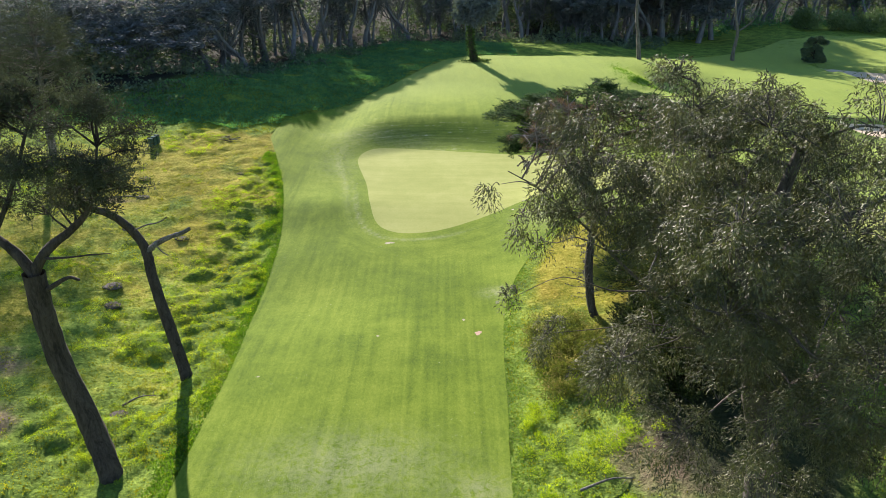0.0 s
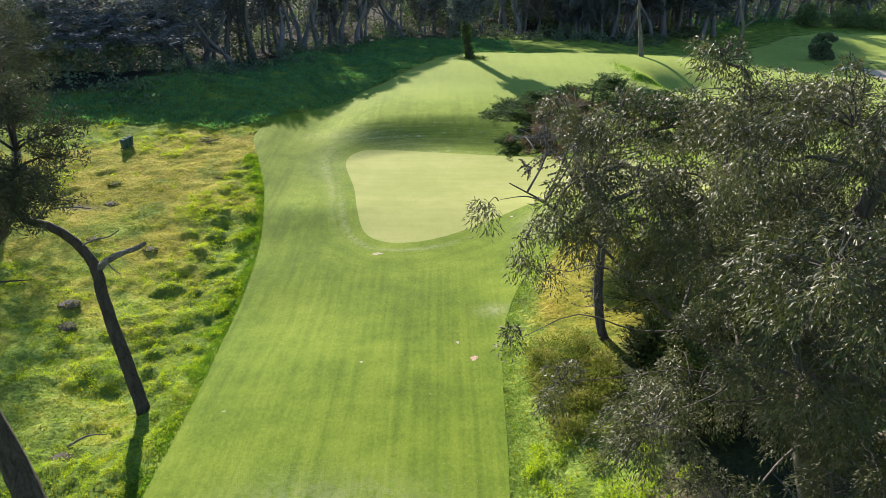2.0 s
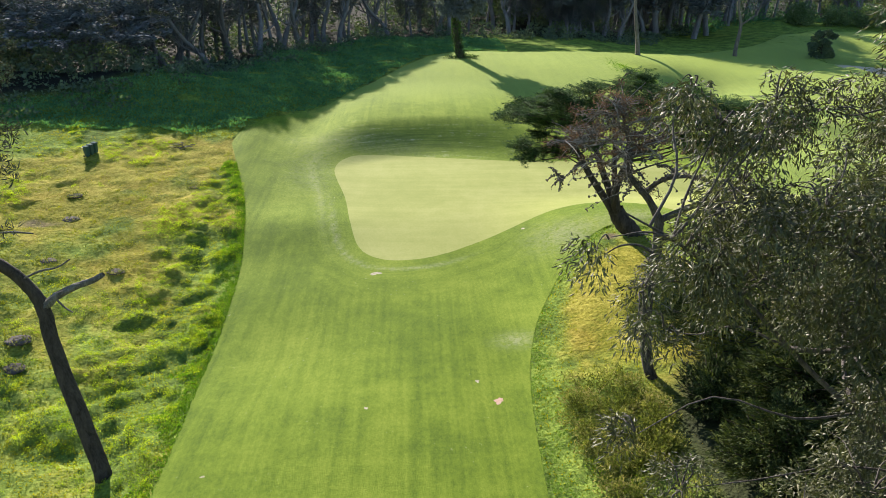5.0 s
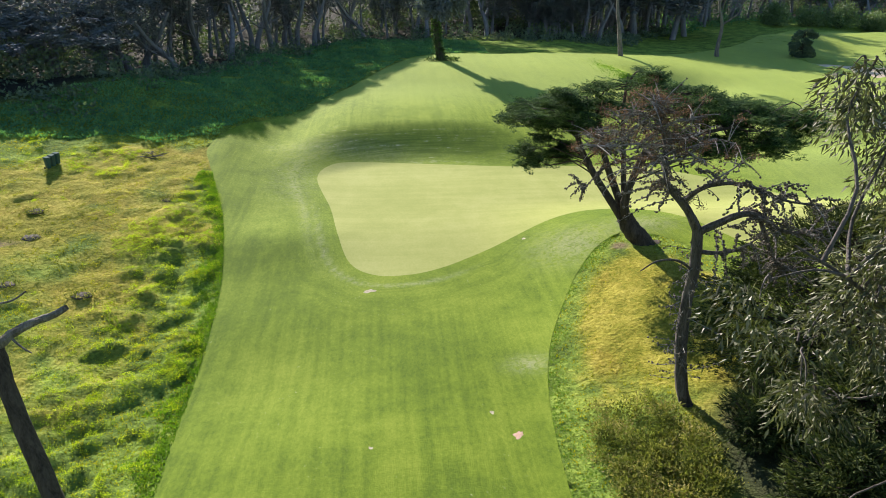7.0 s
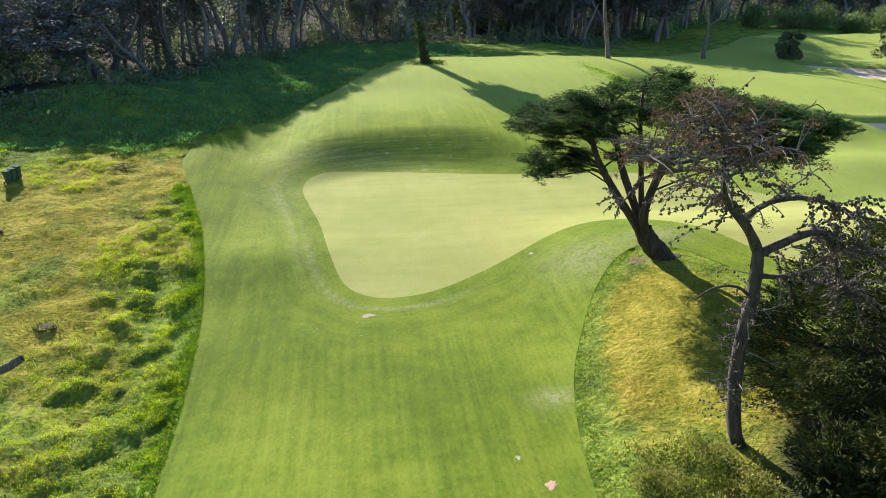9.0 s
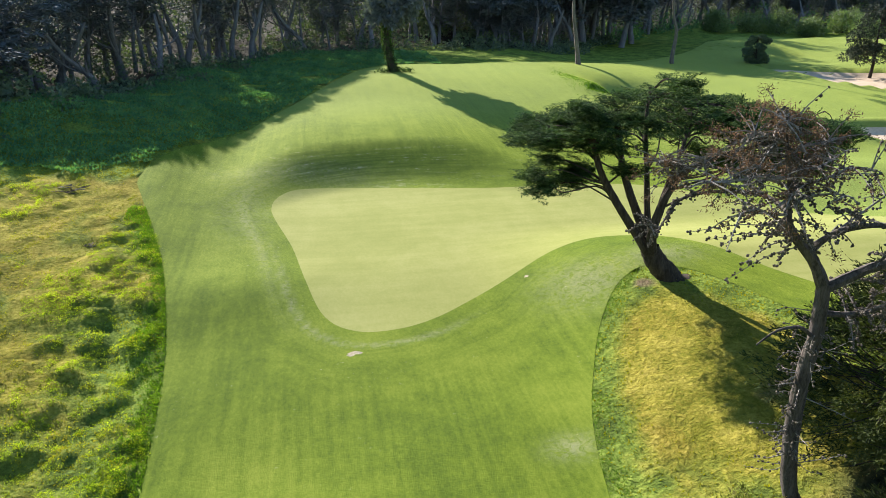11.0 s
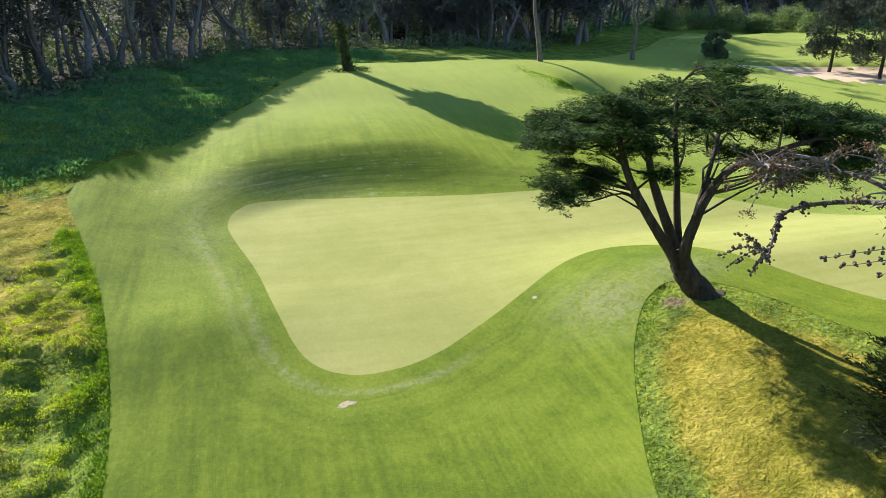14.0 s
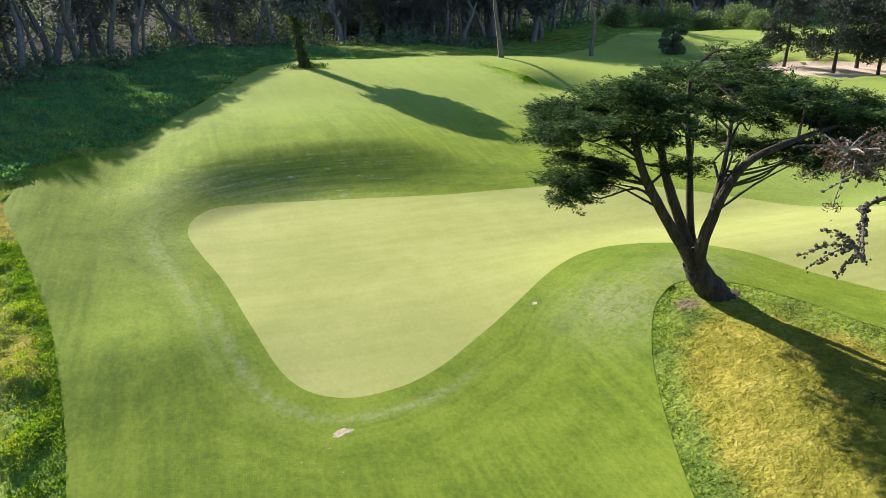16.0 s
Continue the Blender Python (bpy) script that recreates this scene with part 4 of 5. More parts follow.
        twig_fan(rng, trunk, nearest_on(stems, c), c, 0.03 if x < 6 else 0.06, 0.1)
        for k in range(int((4 + 10.0 * r * r) * dense)):
            d = unit(rng.normal(size=3) + (0, 0, 0.25))
            s = c + d * r * rng.uniform(0.55, 1.05) * np.array((1, 1, 0.8))
            if rng.random() < 0.75:
                twig_fan(rng, trunk, c + (s - c) * 0.15, s, 0.02, 0.12, 4)
            n = 150
            fall = rng.uniform(0, 1, (n, 1))
            q = unit(rng.normal(size=(n, 3))) * (0.12 + 0.26 * np.sqrt(fall)) * (1, 1, 0.35) + np.array((0, 0, -0.62)) * fall ** 1.4
            way = np.array((0, 0, -0.6)) * (0.4 + fall) + q * (2.0, 2.0, 0) + rng.normal(size=(n, 3)) * 0.4 + 0.25 * d
            crown.add(leaves(s + q, way, rng.uniform(0.10, 0.20, n), rng.uniform(0.022, 0.042, n), rng, 0.4, 0.25, 0.5))
    tree("eucalyptus_tree", at, trunk, crown, M_DEADBARK, M_EUC, "big eucalyptus with drooping olive-grey leaves beside the fairway", extra=[("limb", l, M_DEADBARK, "") for l in limbs])


def dark_conifer(x, y, h, wide, count, seed, label):
    """A dense young conifer bushing down to the ground."""
    rng = np.random.default_rng(seed)
    trunk, crown = Soup(), Soup()
    at = np.array((x, y, at_ground(x, y)))
    stem = smooth_line([at - (0, 0, 0.3), at + (0.1, 0, h * 0.35), at + (-0.1, 0.1, h)], 5)
    trunk.add(tube(stem, np.linspace(0.3, 0.03, len(stem)), 8))
    for k in range(count):
        u = rng.uniform(0.0, 1.0) ** 1.25
        r = wide * (1 - u) ** 0.42 * rng.uniform(0.76, 1.05) + 0.15
        a = rng.uniform(0, 6.28)
        s = at + (r * math.cos(a), r * math.sin(a) * (1.2 if math.sin(a) < 0 else 1.0), 0.3 + h * u)
        root = at + (0, 0, max(0.3, 0.93 * h * u - 0.5))
        if rng.random() < 0.5:
            twig_fan(rng, trunk, root, s, 0.04, -0.05, 4)
        d = unit((s - root) * (1, 1, 0.4))
        n = 100
        back = rng.uniform(0, 1, (n, 1)) ** 0.8
        p = s - d * back * 1.4 + rng.normal(size=(n, 3)) * (0.25, 0.25, 0.07) * (0.25 + back) + np.array((0, 0, 0.12)) * (1 - back) ** 2
        way = d + rng.normal(size=(n, 3)) * 0.45 + (0, 0, 0.15)
        crown.add(leaves(p, way, rng.uniform(0.14, 0.30, n), rng.uniform(0.035, 0.07, n), rng, flat=0.55))
    tree("conifer_tree", tuple(at), trunk, crown, M_BARK, M_CONIFER, label)


def needle_puffs(rng, crown, s, size, n):
    d = unit(rng.normal(size=(n, 3)))
    p = s + d * rng.uniform(0.0, 0.4, (n, 1)) * size
    crown.add(leaves(p, d + (0, 0, 0.25), rng.uniform(0.12, 0.26, n), rng.uniform(0.022, 0.045, n), rng))


def leaning_pine():
    """The pine over the meadow: leaning trunk, forked, with a thin see-through crown."""
    rng = np.random.default_rng(53)
    trunk, crown = Soup(), Soup()
    z0 = at_ground(-14.3, 23.0)
    stems, limbs = [], []
    for pts, r0, r1 in ((((-14.15, 22.9, z0 - 0.4), (-14.3, 23.1, z0 + 0.4), (-14.95, 23.7, 1.4), (-15.7, 24.0, 4.0), (-15.9, 24.0, 6.4), (-15.85, 24.0, 8.3)), 0.5, 0.42),
                        (((-15.85, 24.0, 8.2), (-16.3, 24.0, 9.1), (-17.1, 24.1, 9.9), (-18.2, 24.4, 11.2), (-18.8, 24.8, 13.0)), 0.24, 0.05),
                        (((-15.9, 24.0, 8.2), (-15.2, 24.1, 9.2), (-14.3, 24.4, 9.9), (-13.6, 24.6, 10.6), (-13.2, 24.8, 11.6), (-13.0, 25.2, 13.0)), 0.22, 0.04),
                        (((-15.8, 24.0, 7.4), (-15.0, 23.8, 7.9), (-14.3, 23.6, 8.3), (-13.9, 23.6, 8.2)), 0.12, 0.05),
                        (((-15.4, 24.0, 8.9), (-14.2, 23.7, 9.1), (-13.2, 23.5, 9.3), (-12.4, 23.4, 9.4)), 0.06, 0.015),
                        (((-17.0, 24.0, 9.8), (-16.2, 24.5, 11.5), (-15.6, 25.0, 13.2), (-15.2, 25.4, 14.4)), 0.12, 0.03)):
        line = smooth_line(pts, 5)
        limbs.append(_one(tube(line, np.linspace(r0, r1, len(line)), 10 if r0 > 0.15 else 6, 0.07, rng)))
        stems.append(line)
    trunk.add((limbs[0].v[0], limbs.pop(0).f[0]))
    for k in range(150):
        z = rng.uniform(9.8, 15.4)
        c = np.array((rng.uniform(-21.0, -11.2), rng.uniform(22.2, 27.8), z))
        if ((c[0] + 15.6) / 4.7) ** 2 + ((c[1] - 25) / 3.0) ** 2 + ((z - 12.7) / 2.7) ** 2 > 1:
            continue
        root = nearest_on(stems[1:], c)
        line = twig_fan(rng, trunk, root, c, 0.05, 0.1, 5)
        for j in range(34):
            q = c + rng.normal(size=3) * (0.42, 0.42, 0.26)
            if j % 3 == 0:
                trunk.add(tube([line[len(line) // 2], (line[len(line) // 2] + q) / 2 + (0, 0, 0.04), q], [0.016, 0.012, 0.006], 4))
            needle_puffs(rng, crown, q, 0.4, 19)
    for e in ((-11.4, 25.0, 11.4), (-11.0, 25.0, 11.5), (-11.9, 25.2, 11.2)):
        line = twig_fan(rng, trunk, (-13.3, 24.8, 11.3), e, 0.04, 0.05, 4)
        for q in line[4:]:
            needle_puffs(rng, crown, q, 0.3, 16)
    tree("pine_tree", (-14.3, 23.0, z0), trunk, crown, M_BARK, M_PINE, "leaning forked pine with sparse grey-green crown on the meadow", extra=[("limb", l, M_BARK, "") for l in limbs])


def meadow_tree():
    """A bushy tree standing further out on the meadow."""
    rng = np.random.default_rng(59)
    trunk, crown = Soup(), Soup()
    at = np.array((-35.0, 60.0, at_ground(-35.0, 60.0)))
    stem = smooth_line([at - (0, 0, 0.3), at + (0.2, 0, 4), at + (0.5, 0.1, 8.4), at + (0.6, 0.2, 13)], 5)
    trunk.add(tube(stem, np.linspace(0.35, 0.05, len(stem)), 10))
    for k in range(120):
        d = unit(rng.normal(size=3))
        c = at + (0.6, 0, 9.0) + d * np.array((4.2, 4.2, 4.6)) * rng.uniform(0.45, 1)
        line = twig_fan(rng, trunk, nearest_on([stem[6:]], c), c, 0.04, 0.1, 4)
        for j in range(9):
            needle_puffs(rng, crown, c + rng.normal(size=3) * 0.5, 0.8, 26)
    tree("pine_tree", tuple(at), trunk, crown, M_GREYBARK, M_PINE, "tall grey-green bushy pine standing before the woods")


def snag():
    """A dead leaning trunk with two broken arms."""
    rng = np.random.default_rng(61)
    trunk, arms = Soup(), []
    z0 = at_ground(-13.68, 30.7)
    place = lambda pts: [(x + 0.22, y - 1.6, z + 0.5 * min(1.0, max(0.0, (z + 0.4) / 5.3))) for x, y, z in pts]
    main = smooth_line(place([(-13.75, 32.1, z0 - 0.4), (-13.85, 32.2, z0 + 0.3), (-14.55, 32.9, 1.5), (-15.2, 33.5, 3.6), (-15.45, 33.9, 4.8), (-15.75, 34.0, 5.6), (-16.3, 33.9, 6.5), (-16.9, 33.6, 7.2), (-17.7, 33.4, 7.6), (-18.1, 33.3, 8.4)]), 5)
    trunk.add(tube(main, np.linspace(0.33, 0.15, len(main)) + np.array([0.12, 0.05] + [0] * (len(main) - 2)), 11, 0.07, rng))
    for pts, r in ((((-15.5, 33.9, 4.9), (-14.95, 34.05, 5.35), (-14.3, 34.2, 5.65), (-13.6, 34.2, 5.9), (-13.2, 34.3, 6.1)), 0.17),
                   (((-15.0, 34.0, 5.3), (-14.6, 33.8, 5.0), (-14.3, 33.7, 4.85)), 0.04),
                   (((-16.0, 33.9, 6.1), (-15.3, 34.0, 6.4), (-14.7, 34.1, 6.5), (-14.2, 34.1, 6.8)), 0.045),
                   (((-17.5, 33.4, 7.5), (-16.7, 33.5, 8.0), (-15.8, 33.6, 8.1), (-15.0, 33.7, 8.0)), 0.05)):
        line = smooth_line(place(pts), 4)
        arms.append(_one(tube(line, np.linspace(r, r * 0.55, len(line)), 8, 0.12, rng)))
    tree("dead_tree", (-13.68, 30.7, z0), trunk, None, M_BARK, None, "dead leaning bare trunk with broken limbs beside the fairway", extra=[("broken_limb", a, M_GREYBARK, "weathered grey broken limb") for a in arms])


def ivy_tree():
    """A tall single tree on the shelf, its trunk wrapped in ivy, the crown far above."""
    rng = np.random.default_rng(67)
    trunk, crown, ivy = Soup(), Soup(), Soup()
    at = np.array((4.6, 105.4, at_ground(4.6, 105.4)))
    stem = smooth_line([at + (0.3, 0, -0.3), at + (0, 0, 0.3), at + (-0.55, 0, 3.0), at + (-0.6, 0, 5.6), at + (-0.3, 0, 8.4), at + (0.1, 0, 10.8)], 5)
    trunk.add(tube(stem, np.linspace(0.6, 0.1, len(stem)), 10, 0.08, rng))
    for p in stem[2:16]:
        n = 190
        d = unit(rng.normal(size=(n, 3)) * (1, 1, 0.2))
        ivy.add(leaves(p + d * rng.uniform(0.35, 0.6, (n, 1)) + rng.normal(size=(n, 3)) * (0.05, 0.05, 0.4), d + rng.normal(size=(n, 3)) * 0.6, rng.uniform(0.12, 0.26, n), rng.uniform(0.1, 0.2, n), rng))
    for p in ((1.1, -0.3), (1.6, 0.2), (0.9, 0.6), (-0.8, -0.4), (-1.5, -0.2), (1.9, -0.2)):
        n = 70
        c = np.array((at[0] + p[0], at[1] + p[1], at_ground(at[0] + p[0], at[1] + p[1]) + 0.15))
        ivy.add(leaves(c + rng.normal(size=(n, 3)) * (0.4, 0.4, 0.14), rng.normal(size=(n, 3)) + (0, 0, 0.7), rng.uniform(0.15, 0.3, n), rng.uniform(0.08, 0.18, n), rng))
    for k in range(120):
        d = unit(rng.normal(size=3))
        c = at + (0.2, 0, 7.9) + d * np.array((3.1, 3.1, 2.7)) * rng.uniform(0.15, 1.0) ** 0.5
        twig_fan(rng, trunk, nearest_on([stem[10:]], c), c, 0.06, 0.1, 4)
        crown.add(puff(rng, c, 0.8, 90, 0.45, 0.3, 0.2, shell=0.1))
    tree("ivy_clad_tree", tuple(at), trunk, crown, M_BARK, M_FOREST, "tall tree with ivy-wrapped leaning trunk on the turf shelf", extra=[("ivy", ivy, M_CYPRESS, "dark green ivy sleeve")])


def tall_pole_tree(name, pts, r0, r1, forks, label, leafy):
    rng = np.random.default_rng(71 + len(forks))
    trunk, crown = Soup(), Soup()
    at = np.array((pts[0][0], pts[0][1], at_ground(pts[0][0], pts[0][1])))
    line = smooth_line([at - (0, 0, 0.3)] + [np.array(p) for p in pts[1:]], 5)
    trunk.add(tube(line, np.linspace(r0, r1, len(line)), 9, 0.05, rng))
    stems = [line[len(line) // 2:]]
    for f in forks:
        l = smooth_line(f, 5)
        trunk.add(tube(l, np.linspace(r1 * 1.4, r1 * 0.5, len(l)), 7))
        stems.append(l)
    for k in range(leafy):
        top = stems[k % len(stems)][-1]
        c = top + rng.normal(size=3) * (2.0, 2.0, 1.4) + (0, 0, 1.0)
        twig_fan(rng, trunk, nearest_on(stems, c), c, 0.05, 0.1, 4)
        crown.add(puff(rng, c, 0.8, 110, 0.4, 0.14, 0.3))
    tree(name, tuple(at), trunk, crown if leafy else None, M_GREYBARK, M_FOREST, label)


def field_conifer(name, label, h, r, seed, lo=0.22, mat=None, dense=1.0):
    """A dark spreading conifer as they stand along the far fairway; built at the origin."""
    rng = np.random.default_rng(seed)
    trunk, crown = Soup(), Soup()
    stem = smooth_line([(0, 0, -0.3), (0.1, 0, h * 0.3), (-0.1, 0.1, h * 0.65), (0, 0, h * 0.97)], 5)
    trunk.add(tube(stem, np.linspace(0.028 * h, 0.03, len(stem)), 8, 0.05, rng))
    for k in range(int(26 * h / 5 * dense)):
        u = rng.uniform(lo, 1)
        a = rng.uniform(0, 6.28)
        q = r * (1 - ((u - 0.45) / 0.62) ** 2) ** 0.5 if abs(u - 0.45) < 0.62 else 0.2
        q *= rng.uniform(0.45, 1)
        c = np.array((q * math.cos(a), q * math.sin(a), h * u))
        twig_fan(rng, trunk, (0, 0, max(0.2, h * u - 0.5)), c, 0.05, 0, 4)
        crown.add(puff(rng, c, np.array((0.95, 0.95, 0.5)) * r / 3.4, 190, 0.34, 0.13, -0.1))
    base = thing(name, (0, 0, 0), label, "tree", "trees along the far fairway")
    part("trunk", trunk.mesh("trunk"), M_BARK, base)
    part("crown", crown.mesh("crown", False), mat or M_FIELD, base)
    return base


def forest_tree(seed, label, h, lean, crown_lo, clumps, size, bark=None):
    """A tall slender tree of the woods: bare trunk with a fork or two, crown high up; built at the origin."""
    rng = np.random.default_rng(seed)
    trunk, crown = Soup(), Soup()
    a = rng.uniform(0, 6.28)
    top = np.array((lean * math.cos(a), lean * math.sin(a), h))
    stem = smooth_line([(0, 0, -0.6), top * 0.3 * (0.6, 0.6, 1) + rng.normal(size=3) * (0.2, 0.2, 0), top * 0.65 + rng.normal(size=3) * (0.3, 0.3, 0), top], 6)
    trunk.add(tube(stem, np.linspace(0.38 if clumps else 0.62, 0.06 if clumps else 0.22, len(stem)), 7, 0.06, rng))
    stems = [stem[7:]]
    for k in range(4):
        q = stem[rng.integers(5, 12)]
        e = q + np.array((rng.normal() * 1.8, rng.normal() * 1.8, rng.uniform(2.5, 4.5)))
        l = smooth_line([q, q + (e - q) * (0.6, 0.6, 0.4), e], 5)
        trunk.add(tube(l, np.linspace(0.16 if clumps else 0.26, 0.03 if clumps else 0.07, len(l)), 5))
        stems.append(l[4:])
    for k in range(7):
        q = stem[rng.integers(4, 16)]
        e = q + rng.normal(size=3) * (1.4, 1.4, 0.7)
        trunk.add(tube([q, (q + e) / 2 + (0, 0, 0.2), e], [0.035, 0.025, 0.012], 4))
    for k in range(clumps):
        d = unit(rng.normal(size=3))
        c = np.array((top[0] * 0.8, top[1] * 0.8, h * (crown_lo + 1.12) / 2)) + d * np.array((3.6, 3.6, h * (1.12 - crown_lo) / 2)) * rng.uniform(0.2, 1.0) ** 0.4
        crown.add(puff(rng, c, np.array((1.5, 1.5, 1.0)), 44, size * 0.62, size * 0.5, 0.15, shell=0.1, flat=0.75))
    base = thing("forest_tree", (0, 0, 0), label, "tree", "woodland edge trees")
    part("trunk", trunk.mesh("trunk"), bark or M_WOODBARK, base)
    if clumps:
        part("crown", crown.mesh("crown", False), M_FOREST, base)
    return base


def rounded_bush(x, y, r, seed):
    """A rounded leafy shrub of many small clumps on a few stems."""
    rng = np.random.default_rng(seed)
    stems, crown = Soup(), Soup()
    at = np.array((x, y, at_ground(x, y)))
    for k in range(60):
        d = unit(rng.normal(size=3))
        c = at + (0, 0, 0.55 * r) + d * r * np.array((1, 1, 0.55 if d[2] < 0 else 0.75)) * rng.uniform(0.6, 0.95)
        if k < 8:
            twig_fan(rng, stems, at - (0, 0, 0.2), c, 0.07, 0.1, 4)
        crown.add(puff(rng, c, 0.34 * r, 46, 0.4, 0.26, -0.3))
    tree("rounded_bush", tuple(at), stems, crown, M_BARK, M_BUSH, "rounded light green bush before the far woods", "bush", "rounded bushes along the far woods")


def along(line, step):
    """Points and normals (towards the woods) at even steps along a line."""
    seg = np.diff(line, axis=0)
    length = np.r_[0, np.cumsum(np.linalg.norm(seg, axis=1))]
    s = np.arange(step / 2, length[-1], step)
    p = np.stack([np.interp(s, length, line[:, k]) for k in (0, 1)], 1)
    t = unit(np.gradient(p, axis=0))
    return p, np.stack([-t[:, 1], t[:, 0]], 1)


SHADE_EDGE = np.array([(-200, 40), (-80, 60), (-31, 69.5), (-22, 70.3), (-17, 71.6), (-14.8, 72.8), (-12.9, 76.5), (-9.2, 83), (-6, 87), (-4, 91.5), (-0.2, 98.7), (2.5, 107), (9, 113), (24, 112.5), (38, 116.5), (51, 114.5), (66, 109), (72, 124), (80, 140), (95, 153), (110, 157), (200, 140)], float)


def sun_room(x, y):
    """How far, along the shadows, from a place in the woods to where their shade ends on the grass."""
    d = np.array((SHADE.x, SHADE.y))
    best = 200.0
    for a, b in zip(SHADE_EDGE, SHADE_EDGE[1:]):
        e = b - a
        den = d[0] * e[1] - d[1] * e[0]
        if abs(den) < 1e-9:
            continue
        w = a - (x, y)
        t, u = (w[0] * e[1] - w[1] * e[0]) / den, (w[0] * d[1] - w[1] * d[0]) / den
        if 0 <= u <= 1 and t > 0:
            best = min(best, t)
    edge = np.array((x, y)) + d * best
    return best - float(height(x, y) - height(edge[0], edge[1])) / 0.456


def woods():
    rng = np.random.default_rng(83)
    kinds = [forest_tree(90, "tall slender woodland tree with bare grey trunk and high crown", 15, 2.5, 0.5, 46, 0.7),
             forest_tree(91, "leaning grey woodland tree with forked bare trunk", 14, 5.0, 0.6, 40, 0.7),
             forest_tree(92, "dark woodland tree with low bushy crown", 13, 1.5, 0.2, 62, 0.8),
             forest_tree(93, "tall woodland gum with pale bare trunk", 17, 1.8, 0.6, 42, 0.7, M_PALEBARK),
             forest_tree(94, "slender leafless grey trunk at the edge of the woods", 15, 3.0, 0.6, 0, 0.6),
             forest_tree(95, "leaning leafless pale trunk at the edge of the woods", 14, 5.5, 0.6, 0, 0.6, M_PALEBARK)]
    tall = [16.8, 15.7, 14.6, 19.0, 19, 18]
    used = set()
    back = Soup()
    shapes = [[c.data for c in kind.children if c.name.startswith("crown")] for kind in kinds]
    FRONT = FOREST_LINE[(FOREST_LINE[:, 0] > -80)]
    for depth, step, pick in ((5.0, 9.0, (4, 5)), (8.5, 9.0, (5, 4, 5)), (9.5, 5.0, (2, 0)), (11.5, 4.2, (2, 2, 0)), (14.0, 4.6, (2, 0)), (12.0, 9.0, (4, 5)), (16.0, 4.4, (2, 0, 2)), (21.0, 5.0, (2, 1, 0)), (28.0, 6.5, (2, 0, 3)), (38.0, 7.0, (2, 2, 3))):
        p, nrm = along(FRONT, step)
        for q, m in zip(p, nrm):
            q = q + m * (depth + rng.normal() * 1.1) + rng.normal(size=2) * 0.9
            if q[0] > 30 and depth > 30:
                continue
            k = pick[rng.integers(len(pick))]
            room = 0.45 * sun_room(q[0], q[1]) * (rng.uniform(0.84, 0.97) if k < 4 else 0.8) * (1.12 if q[0] > 30 else 1.0)
            s = rng.uniform(0.85, 1.2) * (1.35 if q[0] > 30 else 1.0)
            s = min(s, room / tall[k])
            if s < 0.36:
                continue
            wide = max(s, 0.75) if k > 3 else s
            at = pose(q[0], q[1], float(height(q[0], q[1])), 0, 0, rng.uniform(0, 360)) @ Matrix.Diagonal((wide, wide, s, 1))
            if depth > 13:
                me = shapes[k][0]
                v = np.empty(len(me.vertices) * 3, np.float32)
                me.vertices.foreach_get("co", v)
                v = v.reshape(-1, 4, 3)[rng.random(len(v) // 12) < 0.4].reshape(-1, 3)
                back.add((v @ np.array(at.to_3x3()).T + np.array(at.translation), np.arange(len(v)).reshape(-1, 4)))
            elif k not in used:
                used.add(k)
                kinds[k].matrix_basis = at
            else:
                c = copy_thing(kinds[k], at)
                c.matrix_basis = at
    for k, kind in enumerate(kinds):
        if k not in used:
            kind.location = (40 + 9 * k, 165, at_ground(40 + 9 * k, 165))
    # tall broad crowns whose shade lies across the far fairway
    for x, y, s in ((45, 146, 1.5), (51, 143, 1.25), (56, 149, 1.25)):
        at = pose(x, y, float(height(x, y)), 0, 0, 31 * x) @ Matrix.Diagonal((s * 1.25, s * 1.25, s, 1))
        copy_thing(kinds[2], at).matrix_basis = at
    # loose leaf clumps on no branch, added along the sun line to fill the shade's edge
    p, nrm = along(FRONT[FRONT[:, 0] < 60], 0.15)
    for k, (q, m) in enumerate(zip(p, nrm)):
        q = q + m * rng.uniform(3, 20)
        h = 0.456 * sun_room(q[0], q[1]) * (rng.uniform(0.6, 0.9) if k % 4 == 0 else rng.uniform(0.88, 1.0)) - 0.4
        if 3 < h < 21:
            back.add(puff(rng, (q[0], q[1], float(height(q[0], q[1])) + h), np.array((1.05, 1.05, 0.4)), 70, 0.36, 0.32, 0.1, shell=0.0, flat=0.85))
    tagged(part("deep_woodland", back.mesh("crowns", False), M_FOREST), "dense dark tree crowns deep in the woods, with leaf clumps added for shade", "woods", kind="stuff")


